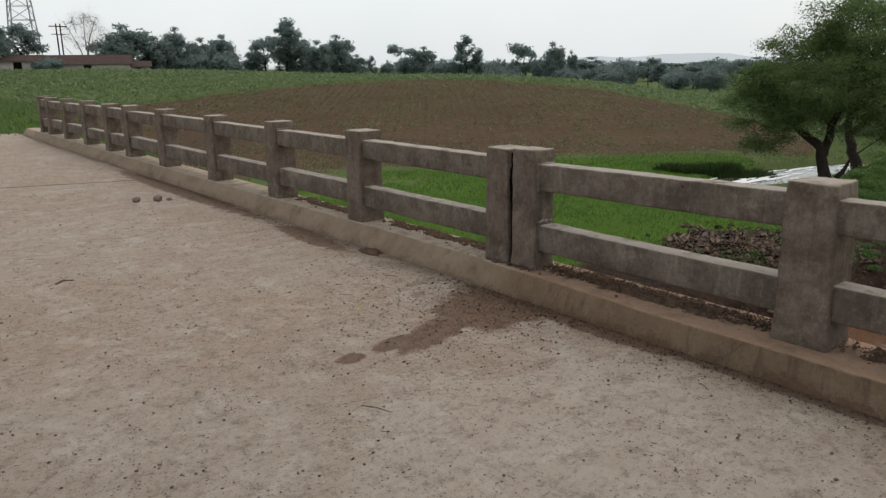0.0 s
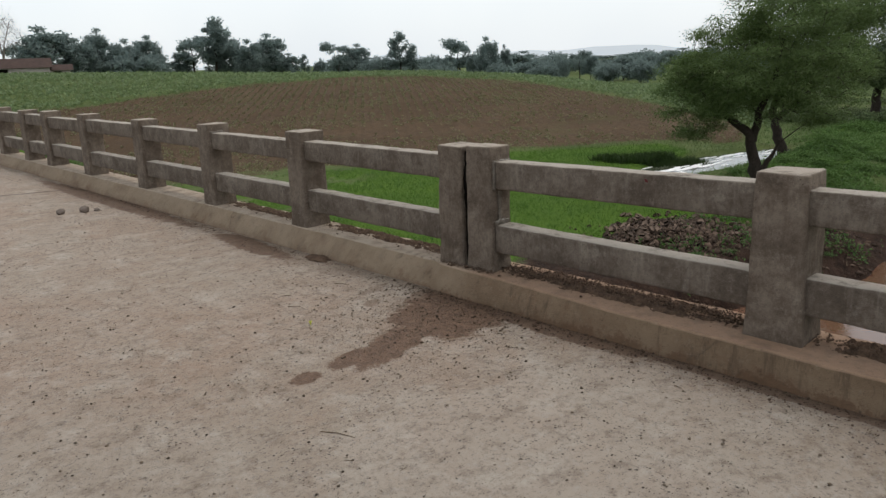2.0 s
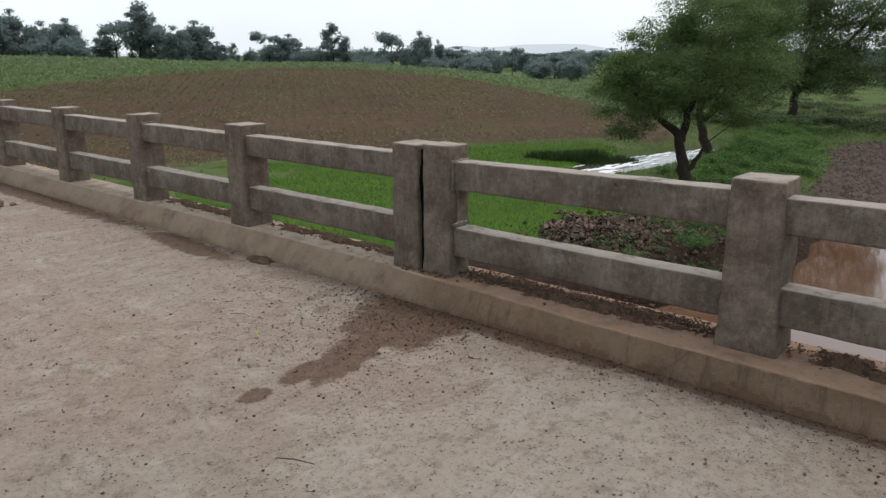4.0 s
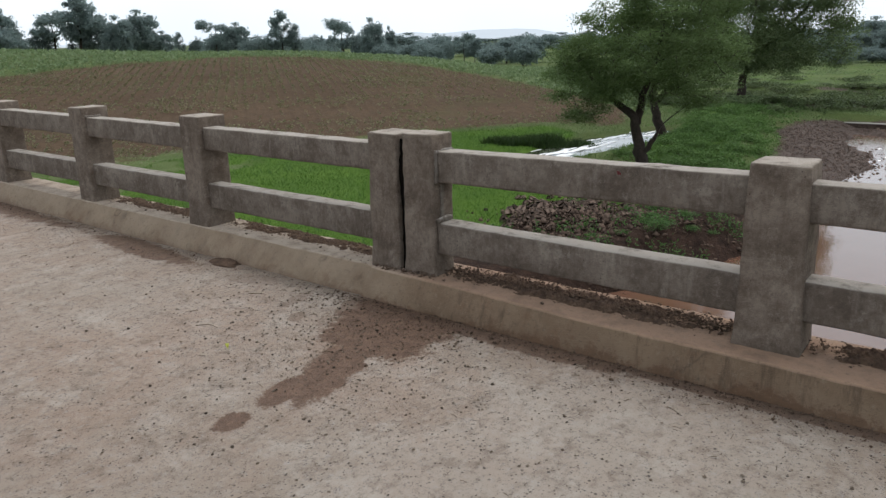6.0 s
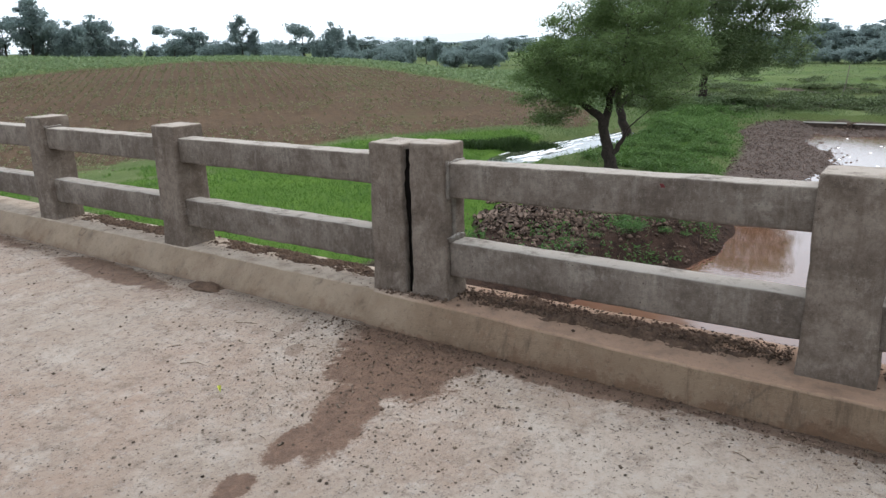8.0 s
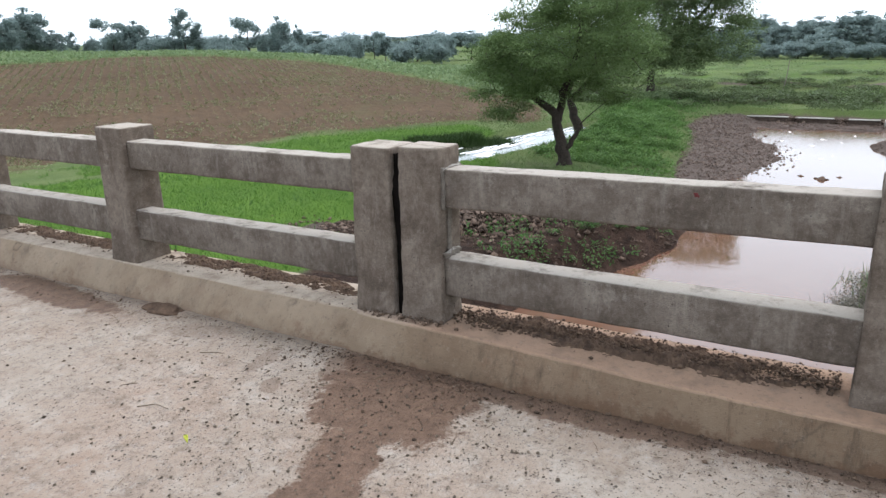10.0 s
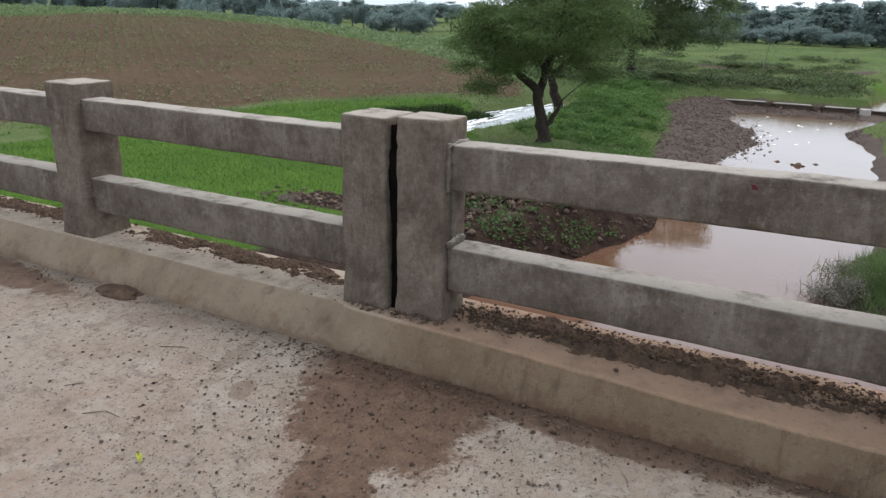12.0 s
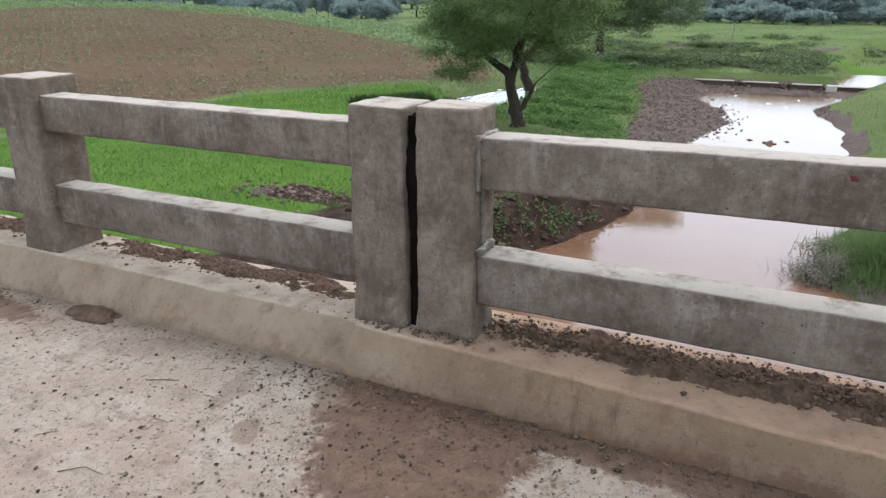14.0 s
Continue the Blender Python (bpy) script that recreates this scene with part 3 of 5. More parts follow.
def tree(name, at, stems, crown, clumps, per, leaf, leafmat, label, seed, group="", trunk_r=0.3, spread=0.5, flat=0.5, bare=0.0, bark=None):
    """A tree: tapered stems (lists of corners), limbs out to clumps of leaves inside crown = (centre, half sizes) lobes.
    bare: share of the clumps left as leafless twigs."""
    rng = np.random.default_rng(seed)
    top = empty(name, label, "tree", group, at)
    wood = ([], [])
    nodes = []
    for k, (pts, r0) in enumerate(stems):
        dense, rad = [], []
        for i in range(len(pts) - 1):
            for s in range(4):
                t = s / 4
                dense.append(np.array(pts[i]) * (1 - t) + np.array(pts[i + 1]) * t + rng.normal(size=3) * r0 * 0.14)
        dense.append(np.array(pts[-1], float))
        m = len(dense)
        rad = [r0 * (1 - 0.72 * i / (m - 1)) * (1.35 if i == 0 and k == 0 else 1) for i in range(m)]
        add_tube(wood, dense, rad, 9)
        nodes += [(p, r) for p, r in zip(dense[m // 3:], rad[m // 3:])]
    centres = []
    weight = np.array([np.prod(h) for _, h in crown])
    pick = rng.choice(len(crown), clumps, p=weight / weight.sum())
    for k in pick:
        c, h = crown[k]
        d = rng.normal(size=3)
        d /= np.linalg.norm(d)
        q = np.array(c) + d * np.array(h) * rng.uniform(0.35, 1.0) ** 0.5
        centres.append(q)
    centres = np.array(centres)
    order = np.argsort([np.min([np.linalg.norm(c - p) for p, _ in nodes]) for c in centres])
    leaves = []
    for j, i in enumerate(order):
        c = centres[i]
        d = [np.linalg.norm(c - p) + max(0, p[2] - c[2]) for p, _ in nodes]
        p, r = nodes[int(np.argmin(d))]
        r0 = min(r * 0.7, 0.035 + 0.02 * np.linalg.norm(c - p))
        pts, rad = limb(p, c, r0, 0.012 * trunk_r / 0.3 + 0.004, rng, 0.10, 5)
        add_tube(wood, pts, rad, 5)
        nodes += [(pts[3], rad[3]), (pts[5], rad[5])]
        if rng.random() < bare:
            for _ in range(5):
                pts2, rad2 = limb(c, c + rng.normal(size=3) * spread, 0.016, 0.006, rng, 0.1, 3)
                add_tube(wood, pts2, rad2, 4)
            continue
        n = int(per * rng.uniform(0.6, 1.4))
        leaves.append(c + rng.normal(size=(n, 3)).clip(-1.9, 1.9) * (spread, spread, spread * flat) * rng.uniform(0.7, 1.25))
    quick("trunk", wood[0], wood[1], bark or M_BARK, top, True)
    if leaves:
        leaves = np.concatenate(leaves)
        v, f = leaf_cards(leaves, rng.uniform(0.6, 1.3, len(leaves)) * leaf, rng, 0.35, 0.55)
        quick("crown", v, f, leafmat, top)
    return top


# ---------------------------------------------------------------- ground
OX, OY = -3.5, -3.8          # polar centre on the deck, near the camera's start; the valley is fitted to its view
WATER = -6.0


def ease(a, b, v):
    t = np.clip((np.asarray(v, float) - a) / (b - a), 0, 1)
    return t * t * (3 - 2 * t)


def wave(x, y, s, k=0.0):
    """Soft uneven ground from a few crossed waves, about -1 to 1."""
    return (np.sin(x / s + 1.3 + k) * np.cos(y / s * 1.17 - 0.6 + k) + 0.6 * np.sin((x * 0.8 + y) / s * 1.9 + k * 2)
            + 0.4 * np.cos((x - y * 1.3) / s * 3.1 + k)) / 2.0


def polar(x, y):
    return np.hypot(x - OX, y - OY), np.degrees(np.arctan2(x - OX, y - OY))


def bank_left(x):
    return np.interp(x, [-40, 8, 16, 18.5, 23, 27, 34, 37, 43.6, 50, 54, 60, 64], [8, 6.8, 5.9, 4.8, 3.55, 3.8, 4.3, 3.9, 2.5, 3.5, 5.5, 6, 5])


def bank_right(x):
    return np.interp(x, [-40, 8, 14, 17, 19, 24, 36, 41, 48, 52, 58, 64], [-10, -9, -7.5, -4, -2.0, -3.4, -3.5, -3.7, -3.0, -1.9, -4.0, -5])


def pond_in(x, y):
    """Below 1 inside the side pond."""
    u, w = (x - 39.5) * 0.99 + (y - 17.0) * -0.1, (x - 39.5) * 0.1 + (y - 17.0) * 0.99
    return np.hypot(u / 8.0, w / 2.1) + 0.12 * wave(x, y, 1.3)


TERRACES = ((73, 0.22), (86, 0.6), (99, 0.2))      # distance and rise of the terrace steps


def levee(x, y):
    c = 9.4 + (x - 28) * 0.17
    return ease(31, 37, x) * (1 - ease(68, 76, x)) * np.exp(-((y - c) / 2.6) ** 2)


def height(x, y):
    x, y = np.asarray(x, float), np.asarray(y, float)
    d, az = polar(x, y)
    z = -4.85 + 0.10 * wave(x, y, 3.0) + 0.05 * wave(x, y, 1.1, 2)
    crest = np.interp(az, [5, 18, 26.6, 38, 50, 60, 67], [82, 92, 103, 119, 108, 86, 66])
    z = z + (4.55 * ease(42, 130, d) - 3.0 * ease(130, 178, d)) * (1 - ease(40, 75, az)) * ease(-179, -120, az)
    z = z - 2.6 * ease(8, 48, d - crest) * ease(40, 46, az) * (1 - ease(60, 67, az)) * (1 - ease(40, 75, az))
    for k, (s, up) in enumerate(TERRACES):
        z = z + up * ease(66, 74, az) * ease(s, s + 1.2, d + 2 * wave(x, y, 9, k))
    z = z + 0.36 * levee(x, y) + 0.12 * levee(x, y) * wave(x, y, 1.7, 1)
    z = z + np.interp(az, [2, 8, 15, 22, 32, 40], [0.0, 1.75, 1.75, 1.25, 0.35, 0]) * ease(88, 128, d)
    # approach embankments
    for sgn, ye in ((1, 17.6), (-1, 27.0)):
        e = np.hypot(np.maximum(np.abs(x + 3.9) - 5.4, 0), np.maximum(ye - sgn * y, 0))
        z = np.maximum(z, -0.10 - 0.55 * e - 0.002 * e * e)
    z = z + 0.5 * ease(18.2, 24, y) * ease(-1.0, 0.6, x) * (1 - ease(3, 12, x))
    # river bed and banks
    yl, yr = bank_left(x), bank_right(x)
    ragged = 0.35 * wave(x, y, 1.4, 3)
    ol, orr = y - yl + ragged, yr - y + ragged
    steep = np.interp(x, [0, 22, 28, 33, 55, 60], [0.75, 0.8, 0.5, 0.16, 0.16, 0.3])
    z = np.where(x < 63, np.minimum(z, np.maximum(WATER + steep * ol, WATER - 0.7)) * (y > (yl + yr) / 2)
                 + np.minimum(z, np.maximum(WATER + 0.45 * orr, WATER - 0.7)) * (y <= (yl + yr) / 2), z)
    z = np.where((x > 58.8) & (x < 63) & (y > yr - 0.5) & (y < yl + 1), np.maximum(z, WATER - 0.02 + 0.055 * (x - 58.8) + 0.07 * wave(x, y, 0.8, 2)), z)
    # still water above the weir
    z = np.where((x >= 63) & (y < -3.0 - 0.12 * (x - 63) + 0.4 * wave(x, y, 1.7)) & (y > -16) & (x < 100), np.minimum(z, np.where(x < 72, -6.0, -5.76 + 0.03 * (x - 72) + 0.03 * np.maximum(x - 90, 0))), z)
    z = np.where(pond_in(x, y) < 1.25, np.minimum(z, -5.2 + 0.17 * wave(x, y, 0.9, 5) + 0.35 * ease(0.9, 1.25, pond_in(x, y))), z)
    return z


def zones(x, y):
    d, az = polar(x, y)
    toe = np.interp(az, [10, 20, 30, 36, 41, 48, 60], [41, 39, 39, 42, 46, 51, 55])
    top = np.interp(az, [5, 18, 26.6, 38, 50, 60, 67], [82, 92, 103, 119, 108, 86, 66])
    fade = np.interp(az, [34, 44], [18, 5])
    field = ease(-2, fade, d - toe) * (1 - ease(-2, 2, d - top)) * ease(9, 13, az) * (1 - ease(64, 68, az))
    lush = (1 - ease(-4, 0.7 * fade, d - toe)) * ease(5.0, 7.0, y) * ease(-6, 3, x) * (1 - ease(60, 64, az) * ease(30, 33, d))
    lush = lush * (1 - 0.8 * (1 - ease(33, 42, az)) * ease(28, 36, d) * ease(-0.1, 0.35, wave(x, y, 1.7, 6) + 0.6 * wave(x, y, 0.6, 2)))
    lush = np.maximum(lush, 0.9 * levee(x, y))
    lush = np.maximum(lush, 0.4 * ease(70, 75, az) * ease(89, 93, d) * (1 - ease(135, 142, d)))
    lush = np.maximum(lush, 0.8 * ease(83, 86, az) * ease(76, 78, d) * (1 - ease(84, 85.5, d)))
    yl, yr = bank_left(x), bank_right(x)
    wide = np.interp(x, [0, 15, 24, 30, 34, 38, 43, 52, 58, 63], [4, 5.6, 4.5, 2.0, 2.0, 3.4, 5.2, 5.8, 4.0, 2.0])
    bare = (1 - ease(0.6, 1.25, (y - yl) / wide)) * (y > yr - 0.8) * (x < 63)
    bare = np.maximum(bare, (1 - ease(0.2, 0.9, (yr - y))) * (x < 63) * (y < yl))
    bare = np.maximum(bare, (1 - ease(4.5, 6.5, np.abs(x + 3.9))) * (y > 16) * (x < -1.2))
    bare = np.maximum(bare, 1 - ease(0.6, 1.1, np.minimum(np.hypot((x - 16.6) / 1.0, (y - 13.0) / 2.4), np.hypot((x - 19.6) / 2.6, (y - 9.2) / 2.0)) + 0.2 * wave(x, y, 0.7)))
    for k, (s, up) in enumerate(TERRACES[:2]):
        face = d + 2 * wave(x, y, 9, k) - s
        bare = np.maximum(bare, ease(68, 74, az) * ease(-0.4, 0.2, face) * (1 - ease(1.0, 2.2, face)) * (0.6 + 0.4 * wave(x, y, 2.2, k)))
    wet = bare * (1 - ease(26, 33, x)) * (y > yl - 0.5) * (y < 14)
    return field, lush * (1 - bare), bare, wet


def graded(spans):
    out = []
    for a, b, s in spans:
        out += list(np.arange(a, b, s))
    return np.array(out + [spans[-1][1]])


gx = graded([(-4500, -500, 500), (-500, -60, 40), (-60, -8, 4), (-8, 70, 0.55), (70, 160, 2.0), (160, 500, 20), (500, 4500, 400)])
gy = graded([(-4500, -500, 500), (-500, -60, 40), (-60, -12, 3), (-12, 36, 0.55), (36, 170, 1.6), (170, 500, 20), (500, 4500, 400)])
GX, GY = np.meshgrid(gx, gy, indexing="ij")
GZ = height(GX, GY)
ni, nj = GX.shape
idx = np.arange(ni * nj).reshape(ni, nj)
gf = np.stack([idx[:-1, :-1], idx[1:, :-1], idx[1:, 1:], idx[:-1, 1:]], -1).reshape(-1, 4)
ground = quick("ground", np.stack([GX, GY, GZ], -1).reshape(-1, 3), gf, M_GROUND, None, True)
tagged(ground, "red ploughed field, green meadow and muddy river banks", "ground", kind="structure")
zf, zl, zb, zw = zones(GX, GY)
attr = ground.data.color_attributes.new("zone", 'FLOAT_COLOR', 'POINT')
attr.data.foreach_set("color", np.stack([zf, zl, zb, zw], -1).astype(np.float32).ravel())


def sheet(name, x0, x1, y0, y1, z, material, label):
    bm = bmesh.new()
    bmesh.ops.create_grid(bm, x_segments=8, y_segments=8, size=0.5)
    for v in bm.verts:
        v.co = Vector((x0 + (v.co.x + .5) * (x1 - x0), y0 + (v.co.y + .5) * (y1 - y0), z))
    return tagged(part(name, bm, material), label, "water", kind="structure")


sheet("water", -45, 62.6, -14, 10, WATER, M_RIVER, "shallow muddy red-brown river reflecting the white sky")
sheet("water_pool", 63.2, 76, -16, -3.0, -5.68, M_RIVER, "still river water held above the low weir")
sheet("water_pond", 30.5, 49, 14, 20.5, -5.06, M_POND, "pale side pond in the grass")

# far hills, their haze painted in as a pale glowing colour
hv, hf = [], []
azs = np.linspace(-40, 170, 140)
for i, a in enumerate(azs):
    hgt = 4 + 40 * math.exp(-((a - 57.5) / 4.5) ** 2) + 26 * math.exp(-((a - 50) / 3.5) ** 2) + 38 * math.exp(-((a - 40.5) / 2.6) ** 2) + 5 * math.sin(a * 1.3) + 3 * math.sin(a * 2.9)
    for r, z in ((3300, -6), (3500, hgt), (3900, -6)):
        hv.append((r * math.sin(radians(a)), r * math.cos(radians(a)), z))
for i in range(len(azs) - 1):
    for k in range(2):
        hf.append((i * 3 + k, i * 3 + 3 + k, i * 3 + 4 + k, i * 3 + 1 + k))
tagged(quick("distant_hills_backdrop", hv, hf, M_HILL, None, True), "low blue hills with haze painted in as a pale glow", "hills", kind="structure")

# ---------------------------------------------------------------- bridge
KERB_Z = 0.176
bm = bmesh.new()
nx_, ny_ = 32, 160
for i in range(nx_ + 1):
    for j in range(ny_ + 1):
        x, y = -7.6 + i * 7.5 / nx_, -26 + j * 44.6 / ny_
        bm.verts.new((x, y, 0.004 * wave(x, y, 0.9) * (abs(y) < 17)))
bm.verts.ensure_lookup_table()
for i in range(nx_):
    for j in range(ny_):
        a = i * (ny_ + 1) + j
        f = bm.faces.new([bm.verts[k] for k in (a, a + ny_ + 1, a + ny_ + 2, a + 1)])
        f.smooth = True
edge = [e for e in bm.edges if e.is_boundary]
ret = bmesh.ops.extrude_edge_only(bm, edges=edge)
for v in [g for g in ret["geom"] if isinstance(g, bmesh.types.BMVert)]:
    v.co.z = -0.12
tagged(part("road", bm, M_ROAD), "dusty pale concrete bridge road with damp mud stains", "road", kind="structure")
bm = rough_box(-7.9, 0.31, -26.2, 18.4, -0.62, -0.125, 0.03, 2.0, 0.006)
tagged(part("bridge_deck", bm, M_DECK), "thick concrete deck slab of the bridge", "bridge deck", kind="structure")
for k, y in enumerate((-15.7, -8.0, -0.26, 7.4)):
    bm = rough_box(-7.4, -0.1, y - 0.45, y + 0.45, -7.2, -0.63, 0.05, 1.5, 0.01, k)
    tagged(part(f"pier_{k + 1}", bm, M_DECK), "concrete pier wall under the bridge", "pier", kind="structure")


# road from the bridge end onto the bank, bending away
bm = bmesh.new()
prev = None
for i in range(41):
    t = i / 40
    y = 18.6 + 70 * t
    sh = -14 * t * t
    a, b = bm.verts.new((-7.6 + sh, y, 0.01 - 0.02 * t)), bm.verts.new((-0.6 + sh - 0.6 * min(1, t * 8), y, 0.01 - 0.02 * t))
    if prev:
        bm.faces.new((prev[0], prev[1], b, a))
    prev = (a, b)
tagged(part("road_approach", bm, M_ROAD), "dusty concrete approach road past the bridge end", "road", kind="structure")

# kerb of cast blocks
kerb = tagged(new("kerb"), "worn beige concrete kerb carrying the bridge railing", "kerb", kind="structure")


def kerb_block(y0, y1, shift0, shift1, seed):
    bm = bmesh.new()
    prof = [(-0.146, -0.02), (-0.140, 0.03), (-0.112, 0.112), (-0.090, 0.166), (-0.084, 0.173), (-0.072, 0.1755), (0.08, 0.177), (0.2, 0.176), (0.31, 0.172), (0.325, 0.155), (0.325, -0.13)]
    n = max(3, int((y1 - y0) / 0.07))
    rows = []
    for j in range(n + 1):
        t = j / n
        y = y0 + (y1 - y0) * t
        sh = shift0 + (shift1 - shift0) * t
        pinch = (0.006 if abs(y + 0.02) < 0.05 or abs(y - 7.15) < 0.05 else 0.0) * (1 if j in (0, n) else 0)
        row = []
        for k, (px, pz) in enumerate(prof):
            q = Vector((px * 6, y * 6, pz * 6))
            w = 0.006 * noise.noise(q) + 0.005 * noise.noise(q * 4) + 0.012 * noise.noise(Vector((y * 1.1, 3.3, 0)))
            front = 1.0 if k < 6 else 0.0
            lip = (0, 0, 0.6, 1, 1, 1, 0, 0, 0, 0, 0)[k] * float(np.interp(y, [-1.75, -1.0, -0.1, 0.0], [-0.045, 0.0, 0.032, 0.058]))
            row.append(bm.verts.new((px + lip + front * (sh - w) + (pinch if k < 6 else 0), y, pz + (0.004 * noise.noise(q * 3) - pinch if 2 < k < 10 else 0))))
        rows.append(row)
    for j in range(n):
        for k in range(len(prof) - 1):
            f = bm.faces.new((rows[j][k], rows[j + 1][k], rows[j + 1][k + 1], rows[j][k + 1]))
            f.smooth = True
    for j in range(n):
        for k in (3, 5):
            bm.edges.get((rows[j][k], rows[j + 1][k])).smooth = False
    bm.faces.new(rows[0])
    bm.faces.new(list(reversed(rows[-1])))
    bmesh.ops.recalc_face_normals(bm, faces=bm.faces[:])
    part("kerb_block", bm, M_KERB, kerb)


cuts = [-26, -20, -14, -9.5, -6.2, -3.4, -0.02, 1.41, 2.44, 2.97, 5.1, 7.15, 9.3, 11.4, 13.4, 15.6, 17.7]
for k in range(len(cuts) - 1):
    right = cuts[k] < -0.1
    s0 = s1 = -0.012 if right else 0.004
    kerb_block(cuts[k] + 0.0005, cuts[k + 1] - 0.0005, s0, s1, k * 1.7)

# railing: one run each side of the open joint
POST_W, POST_D, POST_TOP = 0.245, 0.25, 1.026
runs = [("grey weathered concrete bridge railing ending at the open joint", [16.07, 15.2, 13.63, 11.97, 10.38, 9.15, 7.44, 5.49, 3.705, 1.975, 0.0]),
        ("grey weathered concrete bridge railing with a red paint dab", [-0.275, -2.24, -4.35, -6.3])]
for r, (label, tops) in enumerate(runs):
    rail_thing = empty("bridge_railing", label, "railing", "bridge railings")
    for i, y in enumerate(tops):
        w = 0.225 if y == -0.275 else (0.226 if y == 0.0 else POST_W)
        dep = 0.2 if y == -0.275 else POST_D
        bm = rough_box(0.0, dep, y - w, y, KERB_Z - 0.03, POST_TOP - 0.012 * (i % 3 == 1), 0.014, 0.03 if y in (0.0, -0.275) else 0.07, 0.005, y * 3.3)
        flare = 0.006
        for v in bm.verts:
            t = max(0.0, 1 - (v.co.z - KERB_Z) / 0.2)
            v.co.x -= flare * t * t * (1 if v.co.x < dep / 2 else -1)
            v.co.y += flare * t * t * (1 if v.co.y > y - w / 2 else -1)
            if y == -2.24:
                v.co.y -= 0.04 * (POST_TOP - v.co.z) / 0.85 * (1 if v.co.y < y - w / 2 else 0)
            # broken edges along the open joint
            if (y == 0.0 and v.co.y < -0.19) or (y == -0.275 and v.co.y > -0.31):
                chip = abs(noise.noise(Vector((v.co.x * 9, 7.0, v.co.z * 16)))) + 0.7 * abs(noise.noise(Vector((v.co.x * 20, 2.0, v.co.z * 47))))
                v.co.y += 0.009 * chip * (1 if y == 0.0 else -1) * (1.0 if v.co.x < 0.03 else 0.5)
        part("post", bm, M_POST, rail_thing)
        if i:
            y0, y1 = y - 0.02, tops[i - 1] - w + 0.02
            drop = 0.01 * math.sin(y * 5)
            bm = rough_box(0.036, 0.176, y0, y1, 0.772 + drop, 0.944 + drop, 0.013, 0.08, 0.0032, y * 1.9, 0.0022)
            for v in bm.verts:
                if r == 1 and i == 1:
                    v.co.z -= 0.024 * (v.co.y - y0) / (y1 - y0) + (0.014 if v.co.z < 0.82 else 0.0)
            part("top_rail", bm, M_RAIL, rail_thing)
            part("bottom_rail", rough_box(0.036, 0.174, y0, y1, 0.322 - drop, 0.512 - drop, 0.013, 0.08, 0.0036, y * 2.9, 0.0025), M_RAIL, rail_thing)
            # mortar pressed round the rail ends
            yy = tops[i - 1] - w
            if r == 1 and i == 1:
                yy = tops[0] - 0.225
                for zt, sd in ((0.922, 3), (0.512, 8)):
                    bm = rough_box(0.028, 0.19, yy - 0.022, yy + 0.004, zt - 0.012, zt + 0.016, 0.009, 0.008, 0.006, sd, 0.006)
                    for v in bm.verts:
                        v.co += noise.noise_vector(v.co * 26 + Vector((sd, 0, 0))) * 0.016
                    part("mortar", bm, M_MORTAR, rail_thing, "rough pale mortar")
                part("mortar", rough_box(0.02, 0.052, yy - 0.014, yy + 0.004, 0.74, 0.935, 0.006, 0.012, 0.004, 5.0, 0.007), M_MORTAR, rail_thing, "rough pale mortar")
                part("mortar", rough_box(0.07, 0.1, yy - 0.012, yy + 0.004, 0.52, 0.76, 0.006, 0.012, 0.005, 9.0, 0.008), M_MORTAR, rail_thing, "rough pale mortar")
            elif i % 2 == 1:
                part("mortar", rough_box(0.026, 0.17, yy - 0.016, yy + 0.004, 0.935, 0.955, 0.006, 0.02, 0.006, y), M_MORTAR, rail_thing, "rough pale mortar")
    if r == 0:
        # black strip added so the gap between the twin posts reads as shaded
        part("joint_filler", rough_box(0.034, 0.2, -0.272, -0.228, KERB_Z, 0.985, 0.003, 0.03, 0.012, 4.0), M_GAP_SHADE, rail_thing, "black strip painting the open joint as shaded")
    if r == 1:
        bm = lumps([(0.033, -1.632, 0.908, 0.009), (0.033, -1.641, 0.904, 0.006), (0.033, -1.624, 0.912, 0.005)], 9)
        for v in bm.verts:
            v.co.x = 0.033 + (v.co.x - 0.033) * 0.35
            v.co.y = -1.632 + (v.co.y + 1.632) * 0.85
        part("paint_dab", bm, M_RED, rail_thing, "small red paint dab")


# ---------------------------------------------------------------- dirt on the deck
def soil_bed(name, y0, y1, x0, x1, top, seed, label):
    """A ragged bed of dark soil lying on the kerb."""
    bm = bmesh.new()
    n, m = int((y1 - y0) / 0.012), 26
    rows = []
    for j in range(n + 1):
        y = y0 + (y1 - y0) * j / n
        row = []
        for k in range(m + 1):
            x = x0 + (x1 - x0) * k / m
            e = min(1, 4 * min(k / m, 1 - k / m)) * min(1, 6 * min(j / n, 1 - j / n))
            q = Vector((x * 9, y * 6, seed))
            hgt = top * (e - 0.75 + 1.0 * noise.noise(q) + 0.45 * noise.noise(q * 3.3)) + 0.45 * top * noise.noise(q * 8) + 0.3 * top * noise.noise(q * 17)
            row.append(bm.verts.new((x, y, KERB_Z + 0.004 + max(-0.02, hgt))))
        rows.append(row)
    for j in range(n):
        for k in range(m):
            f = bm.faces.new((rows[j][k], rows[j][k + 1], rows[j + 1][k + 1], rows[j + 1][k]))
    return tagged(part(name, bm, M_SOIL), label, "soil", kind="stuff")


soil_bed("soil_bed", -2.2, -0.5, 0.0, 0.28, 0.034, 2.0, "dark crumbly soil lying on the kerb under the rail")
soil_bed("soil_bed", -4.3, -2.5, 0.02, 0.285, 0.04, 5.0, "dark reddish soil lying on the kerb under the rail")
soil_bed("soil_bed", 0.02, 1.72, 0.1, 0.315, 0.02, 9.0, "thin dark soil lying on the kerb under the rail")
